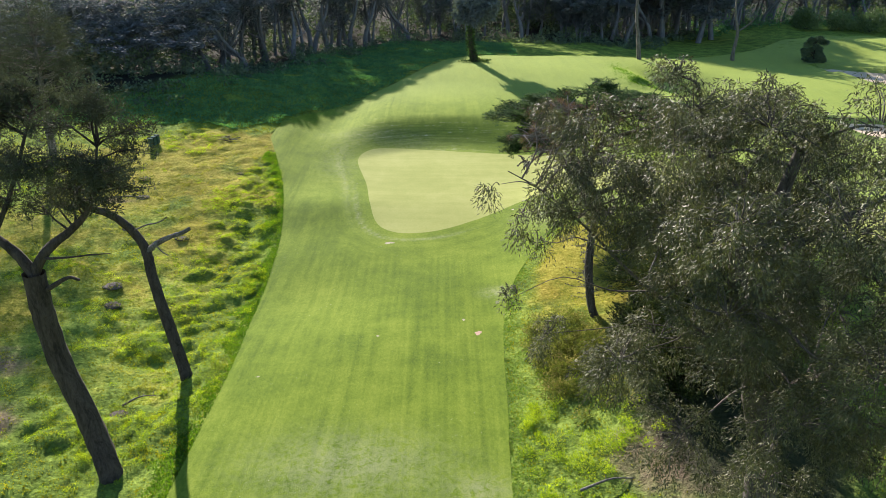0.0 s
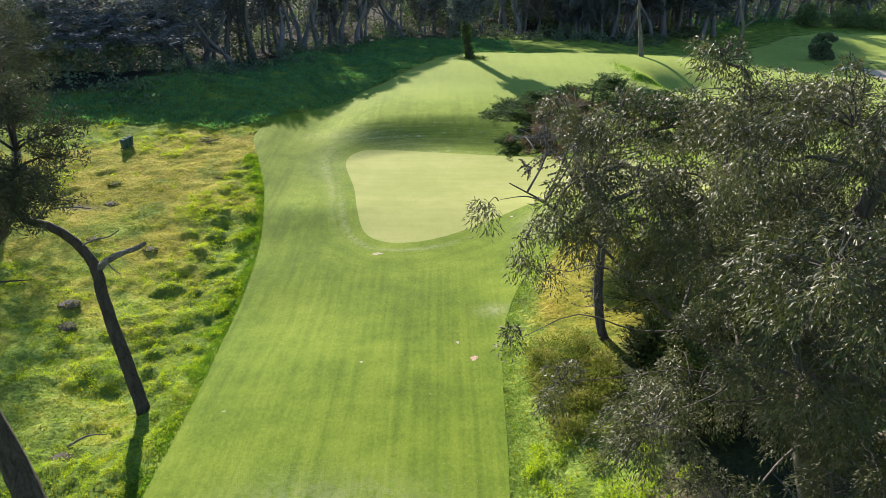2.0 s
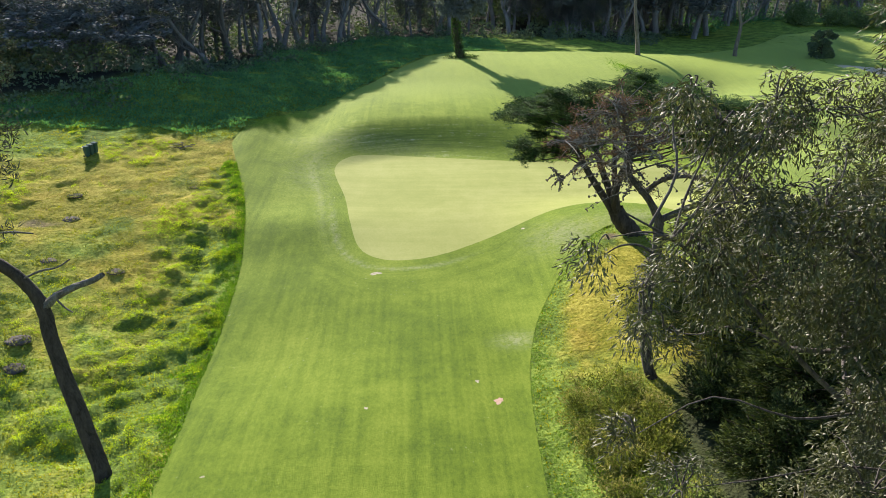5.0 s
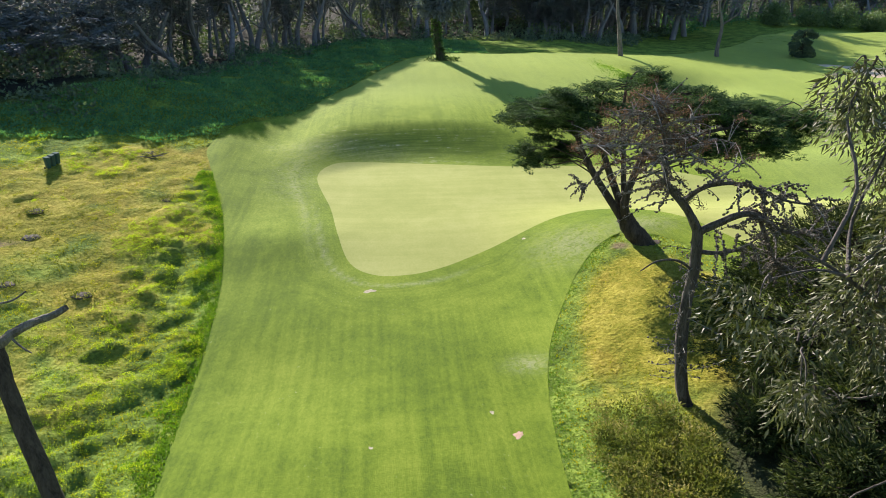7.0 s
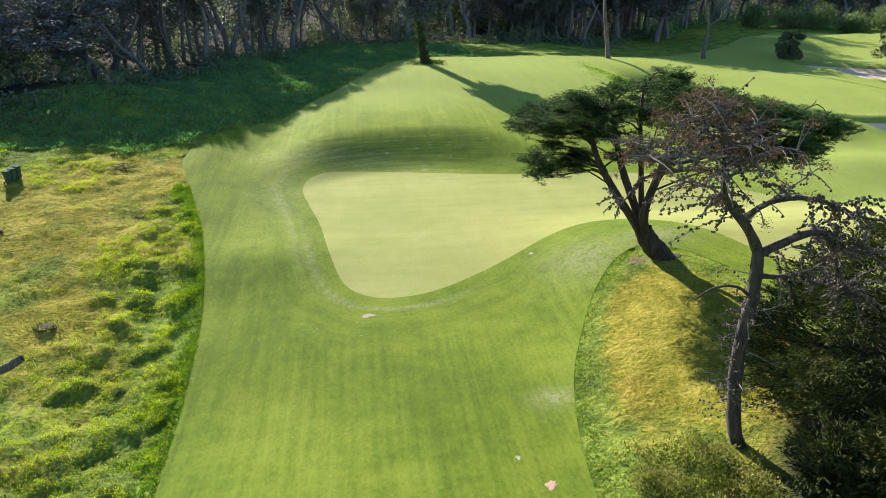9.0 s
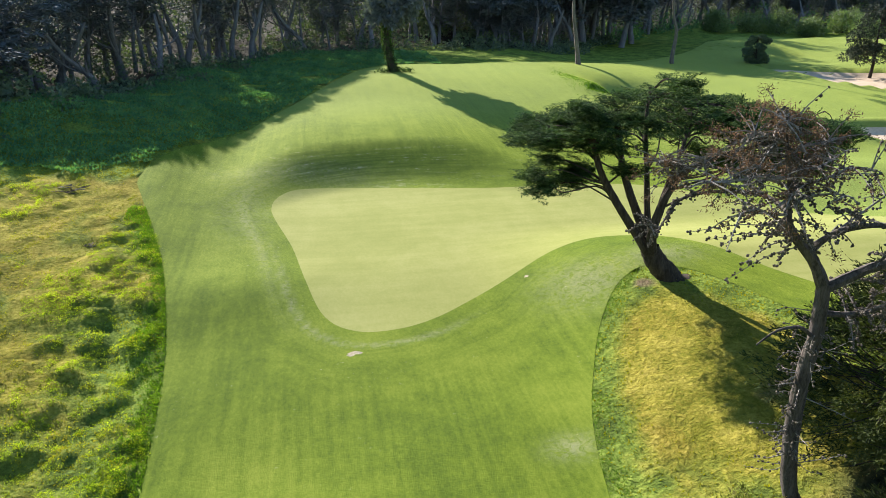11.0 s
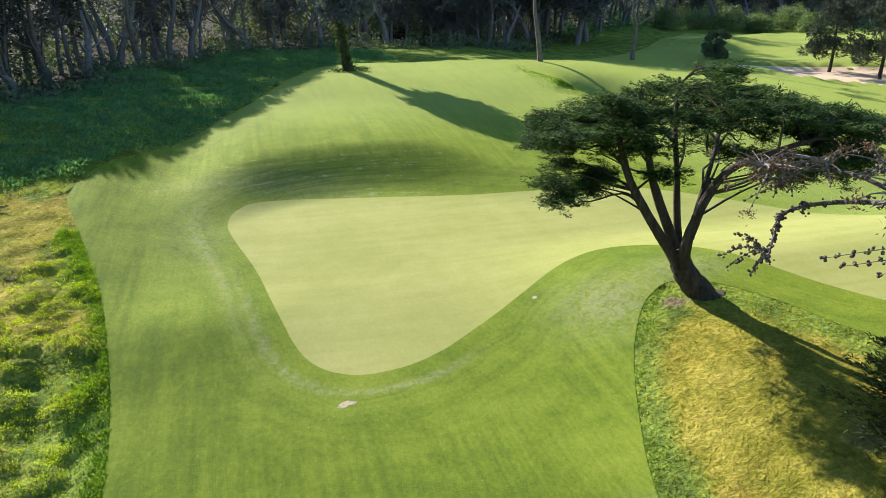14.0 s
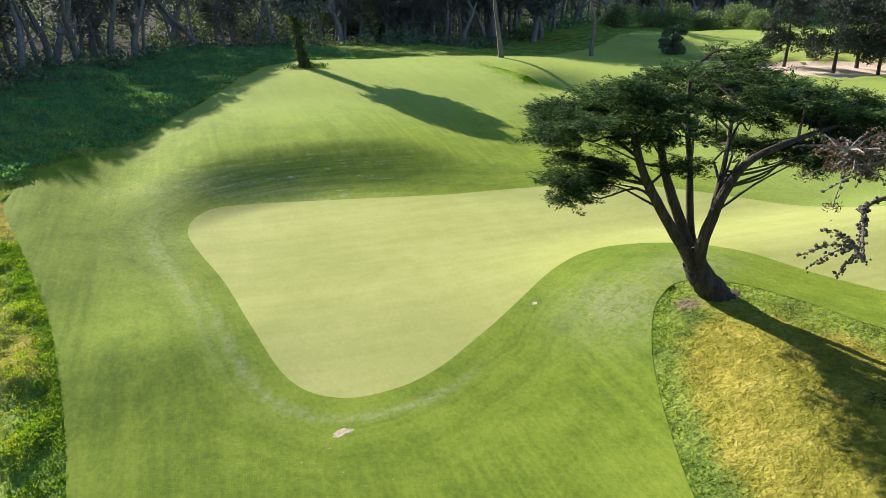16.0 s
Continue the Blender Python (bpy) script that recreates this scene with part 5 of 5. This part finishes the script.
def undergrowth():
    """Shrubs and brambles filling the foot of the woods, and the creeper on the shaded bank before them."""
    rng = np.random.default_rng(97)
    low, bank, bright = Soup(), Soup(), Soup()
    for depth, step, hgt, n in ((0.0, 1.5, 0.9, 60), (3.0, 1.7, 1.6, 70), (8.0, 2.0, 2.6, 90), (15.0, 2.0, 5.0, 150), (24.0, 2.2, 7.0, 190), (33.0, 2.4, 10.0, 170), (44.0, 2.6, 13.0, 190), (54.0, 3.0, 15.0, 200)):
        p, nrm = along(FOREST_LINE, step)
        for q, m in zip(p, nrm):
            if q[0] < -70 or rng.random() < 0.28:
                continue
            q = q + m * (depth + rng.normal() * 1.2) + rng.normal(size=2) * 0.7
            h = min(hgt * rng.uniform(0.5, 1.3) * (1.9 if q[0] > 70 and depth < 12 else 1.0), max(0.7, 0.37 * sun_room(q[0], q[1])))
            c = np.array((q[0], q[1], float(height(q[0], q[1])) + h * 0.4))
            (bright if q[0] > 55 and depth < 12 else low).add(puff(rng, c, np.array((1.2 + depth * 0.04, 1.2 + depth * 0.04, h * 0.6)), int(n * 1.2), 0.42 if depth < 30 else 0.7, 0.28 if depth < 30 else 0.5, 0.2))
    part_of = tagged(part("woodland_undergrowth", low.mesh("undergrowth", False), M_SHRUB), "dark shrubby undergrowth at the foot of the woods", "undergrowth", kind="stuff")
    if bright.n:
        tagged(part("far_shrubs", bright.mesh("shrubs", False), M_IVY), "rounded green shrubs along the far fairway", "shrubs", kind="stuff")
    n = 300000
    xy = np.column_stack([rng.uniform(-60, 12, n), rng.uniform(64, 128, n)])
    depth = behind_forest(xy[:, 0], xy[:, 1])
    xy = xy[(depth > -17) & (depth < 2.5)]
    clump = waves(xy[:, 0], xy[:, 1], 1.1, 12)
    # creeper stops where the woods' shade ends, as its colour holds that shade's tint
    keep = (inside_distance(xy[:, 0], xy[:, 1], FAIR_LINE) > 0.3) & (clump > -0.8) & (xy[:, 1] > np.interp(xy[:, 0], SHADE_EDGE[:, 0], SHADE_EDGE[:, 1]) + 0.8 * waves(xy[:, 0], xy[:, 1], 0.9, 14))
    xy, clump = xy[keep], clump[keep]
    z = land(xy[:, 0], xy[:, 1]) + np.maximum(0, clump) * 0.35
    base = np.column_stack([xy, z])
    m = len(base)
    bank.add(leaves(base, rng.normal(size=(m, 3)) * 0.8 + (0, 0, 0.8), rng.uniform(0.14, 0.34, m), rng.uniform(0.08, 0.18, m), rng))
    tagged(part("bank_creeper", bank.mesh("creeper", False), M_IVY), "leafy green creeper on the shaded bank below the woods", "creeper", kind="stuff")


cypress()
dying_cypress()
eucalyptus()
dark_conifer(15.2, 35.2, 6.0, 6.3, 600, 41, "dense dark green young conifer bushing to the ground")
# three low shrubs added as dark fill where the ground lies in shade
dark_conifer(12.3, 29.6, 3.4, 2.9, 190, 43, "low dark green conifer shrub added to fill shade under the dying tree")
dark_conifer(10.6, 27.2, 2.6, 2.2, 110, 45, "low dark green conifer shrub added to fill shade on bare ground")
dark_conifer(9.9, 31.2, 1.9, 1.4, 60, 47, "low dark green conifer shrub added to fill shade under the dying tree")
leaning_pine()
meadow_tree()
snag()
ivy_tree()
tall_pole_tree("gum_tree", [(31.4, 113, 0), (31.2, 113, 4), (30.7, 113, 7), (30.2, 113, 10), (30.0, 113, 15)], 0.4, 0.14, [], "tall bare-trunked pale gum tree behind the shelf", 14)
tall_pole_tree("bare_gum_tree", [(49.2, 120, 0), (49.1, 120, 3), (49.3, 120, 6.4), (48.4, 120, 9.5), (48.0, 120, 16)], 0.38, 0.10, [[(49.3, 120, 6.4), (50.6, 120, 7.3), (51.7, 120, 8.3), (52.2, 120, 11)]], "tall bare forked gum tree beside the far fairway", 5)
woods()
undergrowth()
big = field_conifer("field_conifer", "dark spreading conifer on the sandy mound", 9.5, 3.6, 101)
spots = [(71.8, 105.8, 1.0), (73.5, 99.0, 1.05), (78.0, 96.0, 0.95), (80.5, 101.5, 1.1), (86.0, 97.0, 1.15), (79.0, 92.0, 1.0), (90.0, 103.0, 1.1)]
for k, (x, y, s) in enumerate(spots):
    at = pose(x, y, at_ground(x, y), 0, 0, 47 * k) @ Matrix.Diagonal((s, s, s, 1))
    if k == 0:
        big.matrix_basis = at
    else:
        copy_thing(big, at).matrix_basis = at
small = field_conifer("small_conifer", "small bushy conifer beside the sand", 4.2, 1.9, 103, 0.06, M_SHRUB, 1.7)
small.location = (61.5, 117.5, at_ground(61.5, 117.5))
for k, (x, y, r) in enumerate(((84, 167, 3.2), (91, 165, 3.0), (97, 163, 3.6), (103, 161, 3.0), (109, 158, 3.6), (108, 150, 3.0))):
    rounded_bush(x, y, r, 201 + k)

# ---- ground cover ----
def scatter(rng, box, n, want):
    """n random points of the box, each kept with the chance that want gives."""
    xy = np.column_stack([rng.uniform(box[0], box[1], n), rng.uniform(box[2], box[3], n)])
    return xy[rng.random(n) < want(xy[:, 0], xy[:, 1])]


def blades(name, mat, rng, xy, tall, wide, lean, label, category="grass", lift=0.0):
    n = len(xy)
    z = land(xy[:, 0], xy[:, 1]) - 0.05
    base = np.column_stack([xy, z + lift])
    way = rng.normal(size=(n, 3)) * lean + (0, 0, 1)
    s = Soup()
    s.add(leaves(base, way, tall, wide, rng, 0.5, 0.3))
    tagged(part(name, s.mesh(name, False), mat), label, category, kind="stuff")


def domes(name, mat, rng, xy, radius, rise, per, size, label, category):
    """Low mounded clumps of small blades, each clump a dome that shades its own foot."""
    z = land(xy[:, 0], xy[:, 1])
    k = np.repeat(np.arange(len(xy)), per)
    n = len(k)
    d = unit(rng.normal(size=(n, 3)) * (1, 1, 0.8))
    d[:, 2] = np.abs(d[:, 2])
    r = np.sqrt(rng.uniform(0.1, 1.0, (n, 1)))
    base = np.column_stack([xy, z])[k] + d * r * np.column_stack([radius, radius, rise])[k] - (0, 0, 0.04)
    way = d * 0.7 + rng.normal(size=(n, 3)) * 0.45 + (0, 0, 0.45)
    s = Soup()
    s.add(leaves(base, way, size * rng.uniform(0.6, 1.4, n), 0.42 * size * rng.uniform(0.6, 1.4, n), rng, 0.5, 0.3))
    tagged(part(name, s.mesh(name, False), mat), label, category, kind="stuff")


def mats(rng, open_):
    """Thick leafy weeds in mounded mats by the turf's edge, thinner tufts over the rest of the meadow."""
    xy = scatter(rng, (-40, -11, 16, 76), 17000, lambda x, y: open_(x, y) * sm(0.22, 0.7, lush(x, y) + 0.35 * patchy(x, y, 2.4, 51)) * (0.25 + 0.75 * lumps(x, y)))
    n = len(xy)
    domes("lush_weeds", M_LUSH, rng, xy, rng.uniform(0.16, 0.40, n), rng.uniform(0.07, 0.24, n), 50, 0.066, "bright green mats of lush leafy weeds", "weeds")
    xy = scatter(rng, (-40, -11, 16, 76), 12000, lambda x, y: open_(x, y) * sm(-0.1, 0.6, patchy(x, y, 1.3, 52)) * sm(-46, -28, x) * (0.35 + 0.65 * sm(0.6, 0.2, dryness(x, y)[0])))
    n = len(xy)
    domes("meadow_tufts", M_WEED, rng, xy, rng.uniform(0.10, 0.28, n), rng.uniform(0.05, 0.15, n), 26, 0.066, "short olive grass tufts over the meadow", "grass")


def ground_cover():
    rng = np.random.default_rng(131)
    d_f = lambda x, y: inside_distance(x, y, FAIR_LINE)
    open_ = lambda x, y: (d_f(x, y) > 0.12) * (behind_forest(x, y) < -1.0)
    # the meadow: short weedy cover, and thick mats of small leaves on the lumps
    xy = scatter(rng, (-46, -10.5, 14, 78), 200000, lambda x, y: open_(x, y) * (0.25 + 0.75 * sm(-0.3, 0.3, patchy(x, y, 1.6, 3))) * sm(-50, -30, x) * (1 - 0.75 * np.clip(1.3 * dryness(x, y)[0] + dryness(x, y)[1] - 0.2, 0, 1)))
    clump = waves(xy[:, 0], xy[:, 1], 1.3, 3)
    blades("meadow_grass", M_WEED, rng, xy, rng.uniform(0.05, 0.10, len(xy)) * (1 + 0.4 * np.clip(clump, 0, 1)), rng.uniform(0.035, 0.075, len(xy)), 1.1, "short weedy yellow-green grass of the meadow", lift=0.04)
    mats(rng, open_)
    xy = scatter(rng, (-36, -11, 30, 74), 130000, lambda x, y: open_(x, y) * np.clip(dryness(x, y)[0] - 0.22, 0, 1) * 1.2)
    blades("meadow_straw", M_STRAW, rng, xy, rng.uniform(0.05, 0.09, len(xy)), rng.uniform(0.03, 0.06, len(xy)), 1.1, "short dry straw-coloured grass", "grass")
    rim = BUNKER_LINES[0]
    xy = scatter(rng, (21, 38, 88, 108), 60000, lambda x, y: (inside_distance(x, y, rim) > 0.2) * np.clip(sm(1.8, 0.4, inside_distance(x, y, rim)) + 0.4 * bell(x, y, 25.5, 99, 1.2, 5), 0, 1))
    blades("bunker_rough", M_TUFT, rng, xy, rng.uniform(0.12, 0.25, len(xy)), rng.uniform(0.05, 0.1, len(xy)), 0.7, "longer grass along the lip of the bunker", "grass")
    # the hill beside the green
    xy = scatter(rng, (2.5, 17, 24, 51), 130000, lambda x, y: open_(x, y) * np.clip(dryness(x, y)[0] + 0.05 - dryness(x, y)[1], 0, 1))
    blades("hill_straw", M_STRAW, rng, xy, rng.uniform(0.05, 0.09, len(xy)), rng.uniform(0.025, 0.045, len(xy)), 1.0, "short yellowed grass on the hill by the green", "grass")
    xy = scatter(rng, (2.5, 22, 10, 51), 60000, lambda x, y: open_(x, y) * (1 - np.clip(dryness(x, y)[0] + dryness(x, y)[1], 0, 1)) * 0.8 * (1 - sm(0.2, 0.45, shady(x, y))))
    blades("hill_grass", M_WEED, rng, xy, rng.uniform(0.08, 0.18, len(xy)), rng.uniform(0.04, 0.08, len(xy)), 0.7, "green unmown grass on the hill", "grass")
    # leafy strip along the turf's edge
    xy = scatter(rng, (2.5, 13, 12, 51), 330000, lambda x, y: (d_f(x, y) > 0.01) * sm(1.6 - 1.05 * sm(33, 42, y), 0.1, d_f(x, y) + 0.5 * patchy(x, y, 1.1, 15)))
    blades("edge_grass", M_TUFT, rng, xy, rng.uniform(0.06, 0.13, len(xy)), rng.uniform(0.028, 0.05, len(xy)), 0.9, "rank dark green grass along the fairway edge", "grass")
    # on the meadow side the dark strip also paints shade on the falling edge
    xy = scatter(rng, (-17, -10.5, 20, 64), 170000, lambda x, y: (d_f(x, y) > 0.0) * sm(1.5, 0.1, d_f(x, y) + 0.7 * patchy(x, y, 1.6, 16)))
    blades("edge_grass", M_TUFT, rng, xy, rng.uniform(0.07, 0.16, len(xy)), rng.uniform(0.03, 0.06, len(xy)), 0.8, "rank grass where meadow meets fairway, dark green for the slope's shade", "grass", 0.03)
    xy = scatter(rng, (3, 11, 16, 30), 700, lambda x, y: (d_f(x, y) > 0.7) * np.clip(bell(x, y, 6, 24.5, 2.5, 3) + bell(x, y, 7.2, 20.5, 1.6, 1.5), 0, 1) * sm(-0.3, 0.3, patchy(x, y, 1.6, 18)))
    domes("low_bush", M_LUSH, rng, xy, rng.uniform(0.25, 0.5, len(xy)), rng.uniform(0.2, 0.6, len(xy)), 130, 0.09, "low bright green bushes under the gum", "bushes")
    # dry thicket at the foot of the dying tree
    s = Soup()
    for k in range(190):
        x, y = rng.normal(6.6, 1.2), rng.normal(30.6, 2.2)
        if d_f(np.array([x]), np.array([y]))[0] < 0.9 or x > 8.4 or y > 34.5:
            continue
        c = np.array((x, y, at_ground(x, y) + rng.uniform(0.1, 0.5)))
        s.add(puff(rng, c, np.array((0.5, 0.5, 0.35)), 130, 0.13, 0.055, -0.4, shell=0.2))
    tagged(part("bramble_thicket", s.mesh("thicket", False), M_THICKET), "pale dry bramble thicket below the dying tree", "thicket", kind="stuff")


def soil_mound(x, y, r, seed, label, group="mounds on the meadow"):
    """A low heap of dark soil with dead stalks."""
    rng = np.random.default_rng(seed)
    bm = bmesh.new()
    bmesh.ops.create_icosphere(bm, subdivisions=3, radius=1.0)
    for v in bm.verts:
        k = 1 + 0.25 * noise.noise(v.co * 2.1 + Vector((seed, 0, 0)))
        v.co = Vector((v.co.x * r * k, v.co.y * r * 0.75 * k, max(-0.1, v.co.z * r * 0.3 * k)))
    base = thing("soil_mound", (x, y, at_ground(x, y) - 0.02), label, "mound", group)
    part("mound_body", bm, M_ROCK, base)
    s = Soup()
    n = 170
    p = rng.normal(size=(n, 3)) * (r * 0.75, r * 0.6, 0) + (0, 0, r * 0.12)
    s.add(leaves(p, rng.normal(size=(n, 3)) * 0.8 + (0, 0, 0.8), rng.uniform(0.12, 0.3, n), rng.uniform(0.02, 0.06, n), rng))
    tagged(part("stalk_tangle", s.mesh("stalks", False), M_THICKET, base), kind="stuff")


def wheeled_bin():
    """A tall wheeled refuse bin, built at the origin: tapered body, hinged lid, handle, two wheels."""
    base = thing("wheeled_bin", (0, 0, 0), "dark green plastic wheeled bin with paler lid", "bin", "bins on the meadow")
    bm = bmesh.new()
    bmesh.ops.create_cube(bm, size=1.0)
    for v in bm.verts:
        k = 1.0 if v.co.z > 0 else 0.8
        v.co = Vector((v.co.x * 0.46 * k, v.co.y * 0.52 * k, 0.06 + (v.co.z + 0.5) * 1.0))
    bmesh.ops.bevel(bm, geom=bm.edges[:], offset=0.035, segments=2, affect="EDGES")
    part("body", bm, M_BIN, base)
    bm = bmesh.new()
    bmesh.ops.create_cube(bm, size=1.0)
    for v in bm.verts:
        v.co = Vector((v.co.x * 0.50, v.co.y * 0.58, 1.10 + v.co.z * 0.09 + (0.04 if v.co.y > 0 and v.co.z > 0 else 0)))
    bmesh.ops.bevel(bm, geom=bm.edges[:], offset=0.025, segments=2, affect="EDGES")
    lid = part("lid", bm, M_LID, base, "pale weathered lid")
    s = Soup()
    s.add(tube([(-0.25, 0.36, 1.06), (-0.2, 0.42, 1.06), (0, 0.43, 1.06), (0.2, 0.42, 1.06), (0.25, 0.36, 1.06)], [0.017] * 5, 6))
    part("handle", s.mesh("handle"), M_BIN, base)
    for x in (-0.22, 0.22):
        bm = bmesh.new()
        bmesh.ops.create_cone(bm, cap_ends=True, segments=18, radius1=0.11, radius2=0.11, depth=0.05, matrix=Matrix.Translation((x, 0.27, 0.11)) @ Matrix.Rotation(radians(90), 4, "Y"))
        bmesh.ops.bevel(bm, geom=[e for e in bm.edges if e.is_boundary or len(e.link_faces) == 2 and e.calc_face_angle(0) > 1], offset=0.01, segments=1, affect="EDGES")
        part("wheel", bm, M_RUBBER, base)
    return base


def sand_patch(name, x, y, rx, ry, turn, seed, mat, label):
    """A thin ragged patch of sand or soil lying on the turf."""
    rng = np.random.default_rng(seed)
    bm = bmesh.new()
    rings = 4
    rows = []
    edge = np.clip(1 + 0.4 * rng.normal(size=20), 0.35, 1.7)
    edge = (2 * edge + np.roll(edge, 1)) / 3
    for k in range(rings + 1):
        row = []
        for j in range(20):
            a = j * 2 * math.pi / 20
            u, v = rx * edge[j] * k / rings * math.cos(a), ry * edge[j] * k / rings * math.sin(a)
            px, py = x + u * math.cos(turn) - v * math.sin(turn), y + u * math.sin(turn) + v * math.cos(turn)
            row.append(bm.verts.new((px - x, py - y, at_ground(px, py) - at_ground(x, y) + (0.025 + rng.uniform(0, 0.008) if k < rings else 0.014))))
            if k == 0:
                break
        rows.append(row)
    for j in range(20):
        bm.faces.new((rows[0][0], rows[1][j], rows[1][(j + 1) % 20]))
        for k in range(1, rings):
            bm.faces.new((rows[k][j], rows[k + 1][j], rows[k + 1][(j + 1) % 20], rows[k][(j + 1) % 20]))
    ob = part(name, bm, mat)
    ob.location = (x, y, at_ground(x, y))
    tagged(ob, label, "bare patch", "bare patches in the turf")


def branch_pile(x, y):
    rng = np.random.default_rng(151)
    base = thing("branch_pile", (x, y, at_ground(x, y)), "low heap of cut grey-brown branches on the meadow", "branch pile")
    for k in range(26):
        a = rng.uniform(0, 6.28)
        p = rng.normal(size=3) * (0.7, 0.35, 0.0) + (0, 0, rng.uniform(0.03, 0.3))
        d = np.array((math.cos(a), math.sin(a) * 0.6, rng.uniform(-0.1, 0.25)))
        l = rng.uniform(0.4, 1.2)
        s = Soup()
        s.add(tube([p - d * l / 2, p + rng.normal(size=3) * 0.04, p + d * l / 2], [0.035, 0.03, 0.012], 5))
        part("branch", s.mesh("branch"), M_GREYBARK if k % 3 else M_BARK, base)


def fallen_stick(x, y, a, l):
    rng = np.random.default_rng(int(abs(x * 31 + y * 17)))
    base = thing("fallen_branch", (x, y, at_ground(x, y)), "bare fallen grey branch lying on rough grass", "fallen branch", "fallen branches")
    s = Soup()
    d = np.array((math.cos(a), math.sin(a), 0))
    line = smooth_line([-d * l / 2 + (0, 0, 0.06), rng.normal(size=3) * 0.1 + (0, 0, 0.16), d * l / 2 + (0, 0, 0.22)], 5)
    s.add(tube(line, np.linspace(0.06, 0.015, len(line)), 6))
    part("stem", s.mesh("stem"), M_GREYBARK, base)
    for k in range(5):
        q = line[rng.integers(2, len(line))]
        w = q + rng.normal(size=3) * (0.4, 0.4, 0.12) + (0, 0, 0.12)
        s = Soup()
        s.add(tube([q, (q + w) / 2, w], [0.02, 0.015, 0.006], 4))
        part("twig", s.mesh("twig"), M_GREYBARK, base)


ground_cover()
for k, (x, y, r) in enumerate(((-18.0, 59.0, 0.42), (-19.4, 47.0, 0.5), (-21.3, 39.6, 0.6), (-20.4, 37.3, 0.55), (-23.5, 47.6, 0.5), (-24.5, 53, 0.6), (-15.7, 27.2, 0.6), (-25.5, 56.2, 0.5))):
    soil_mound(x, y, r, 160 + k, "low dark soil mound with dead stalks in the grass")
first = wheeled_bin()
for k in range(3):
    x, y = -27.6 + 0.16 * k, 63.5 + 0.42 * k
    at = pose(x, y, at_ground(x, y) - 0.02, 0, 0, 62 + 4 * k) @ Matrix.Diagonal((0.72, 0.72, 0.76, 1))
    if k == 0:
        first.matrix_basis = at
    else:
        copy_thing(first, at).matrix_basis = at
branch_pile(-21.4, 67.2)
fallen_stick(-15.2, 28.4, 0.4, 1.6)
fallen_stick(6.6, 21.2, 0.2, 2.4)
sand_patch("sand_divot", -4.0, 46.7, 0.42, 0.18, 0.1, 171, M_WHITE, "pale sandy divot in the mown turf")
sand_patch("soil_patch", 2.06, 33.85, 0.26, 0.2, 0.4, 172, grain_mat("reddish_soil", (0.32, 0.20, 0.15), (0.46, 0.32, 0.25), 9), "small reddish bare soil patch in the turf")
sand_patch("sand_divot", -3.7, 33.65, 0.10, 0.08, 0.0, 173, M_WHITE, "small white sand divot in the mown turf")
sand_patch("sand_divot", 1.2, 35.4, 0.10, 0.14, 0.0, 174, M_WHITE, "small white sand divot in the mown turf")
sand_patch("sand_divot", 5.6, 51.9, 0.12, 0.10, 0.0, 175, M_WHITE, "small white sand divot beside the green")
sand_patch("sand_divot", -9.6, 29.9, 0.10, 0.07, 0.0, 176, M_WHITE, "small white sand divot in the mown turf")
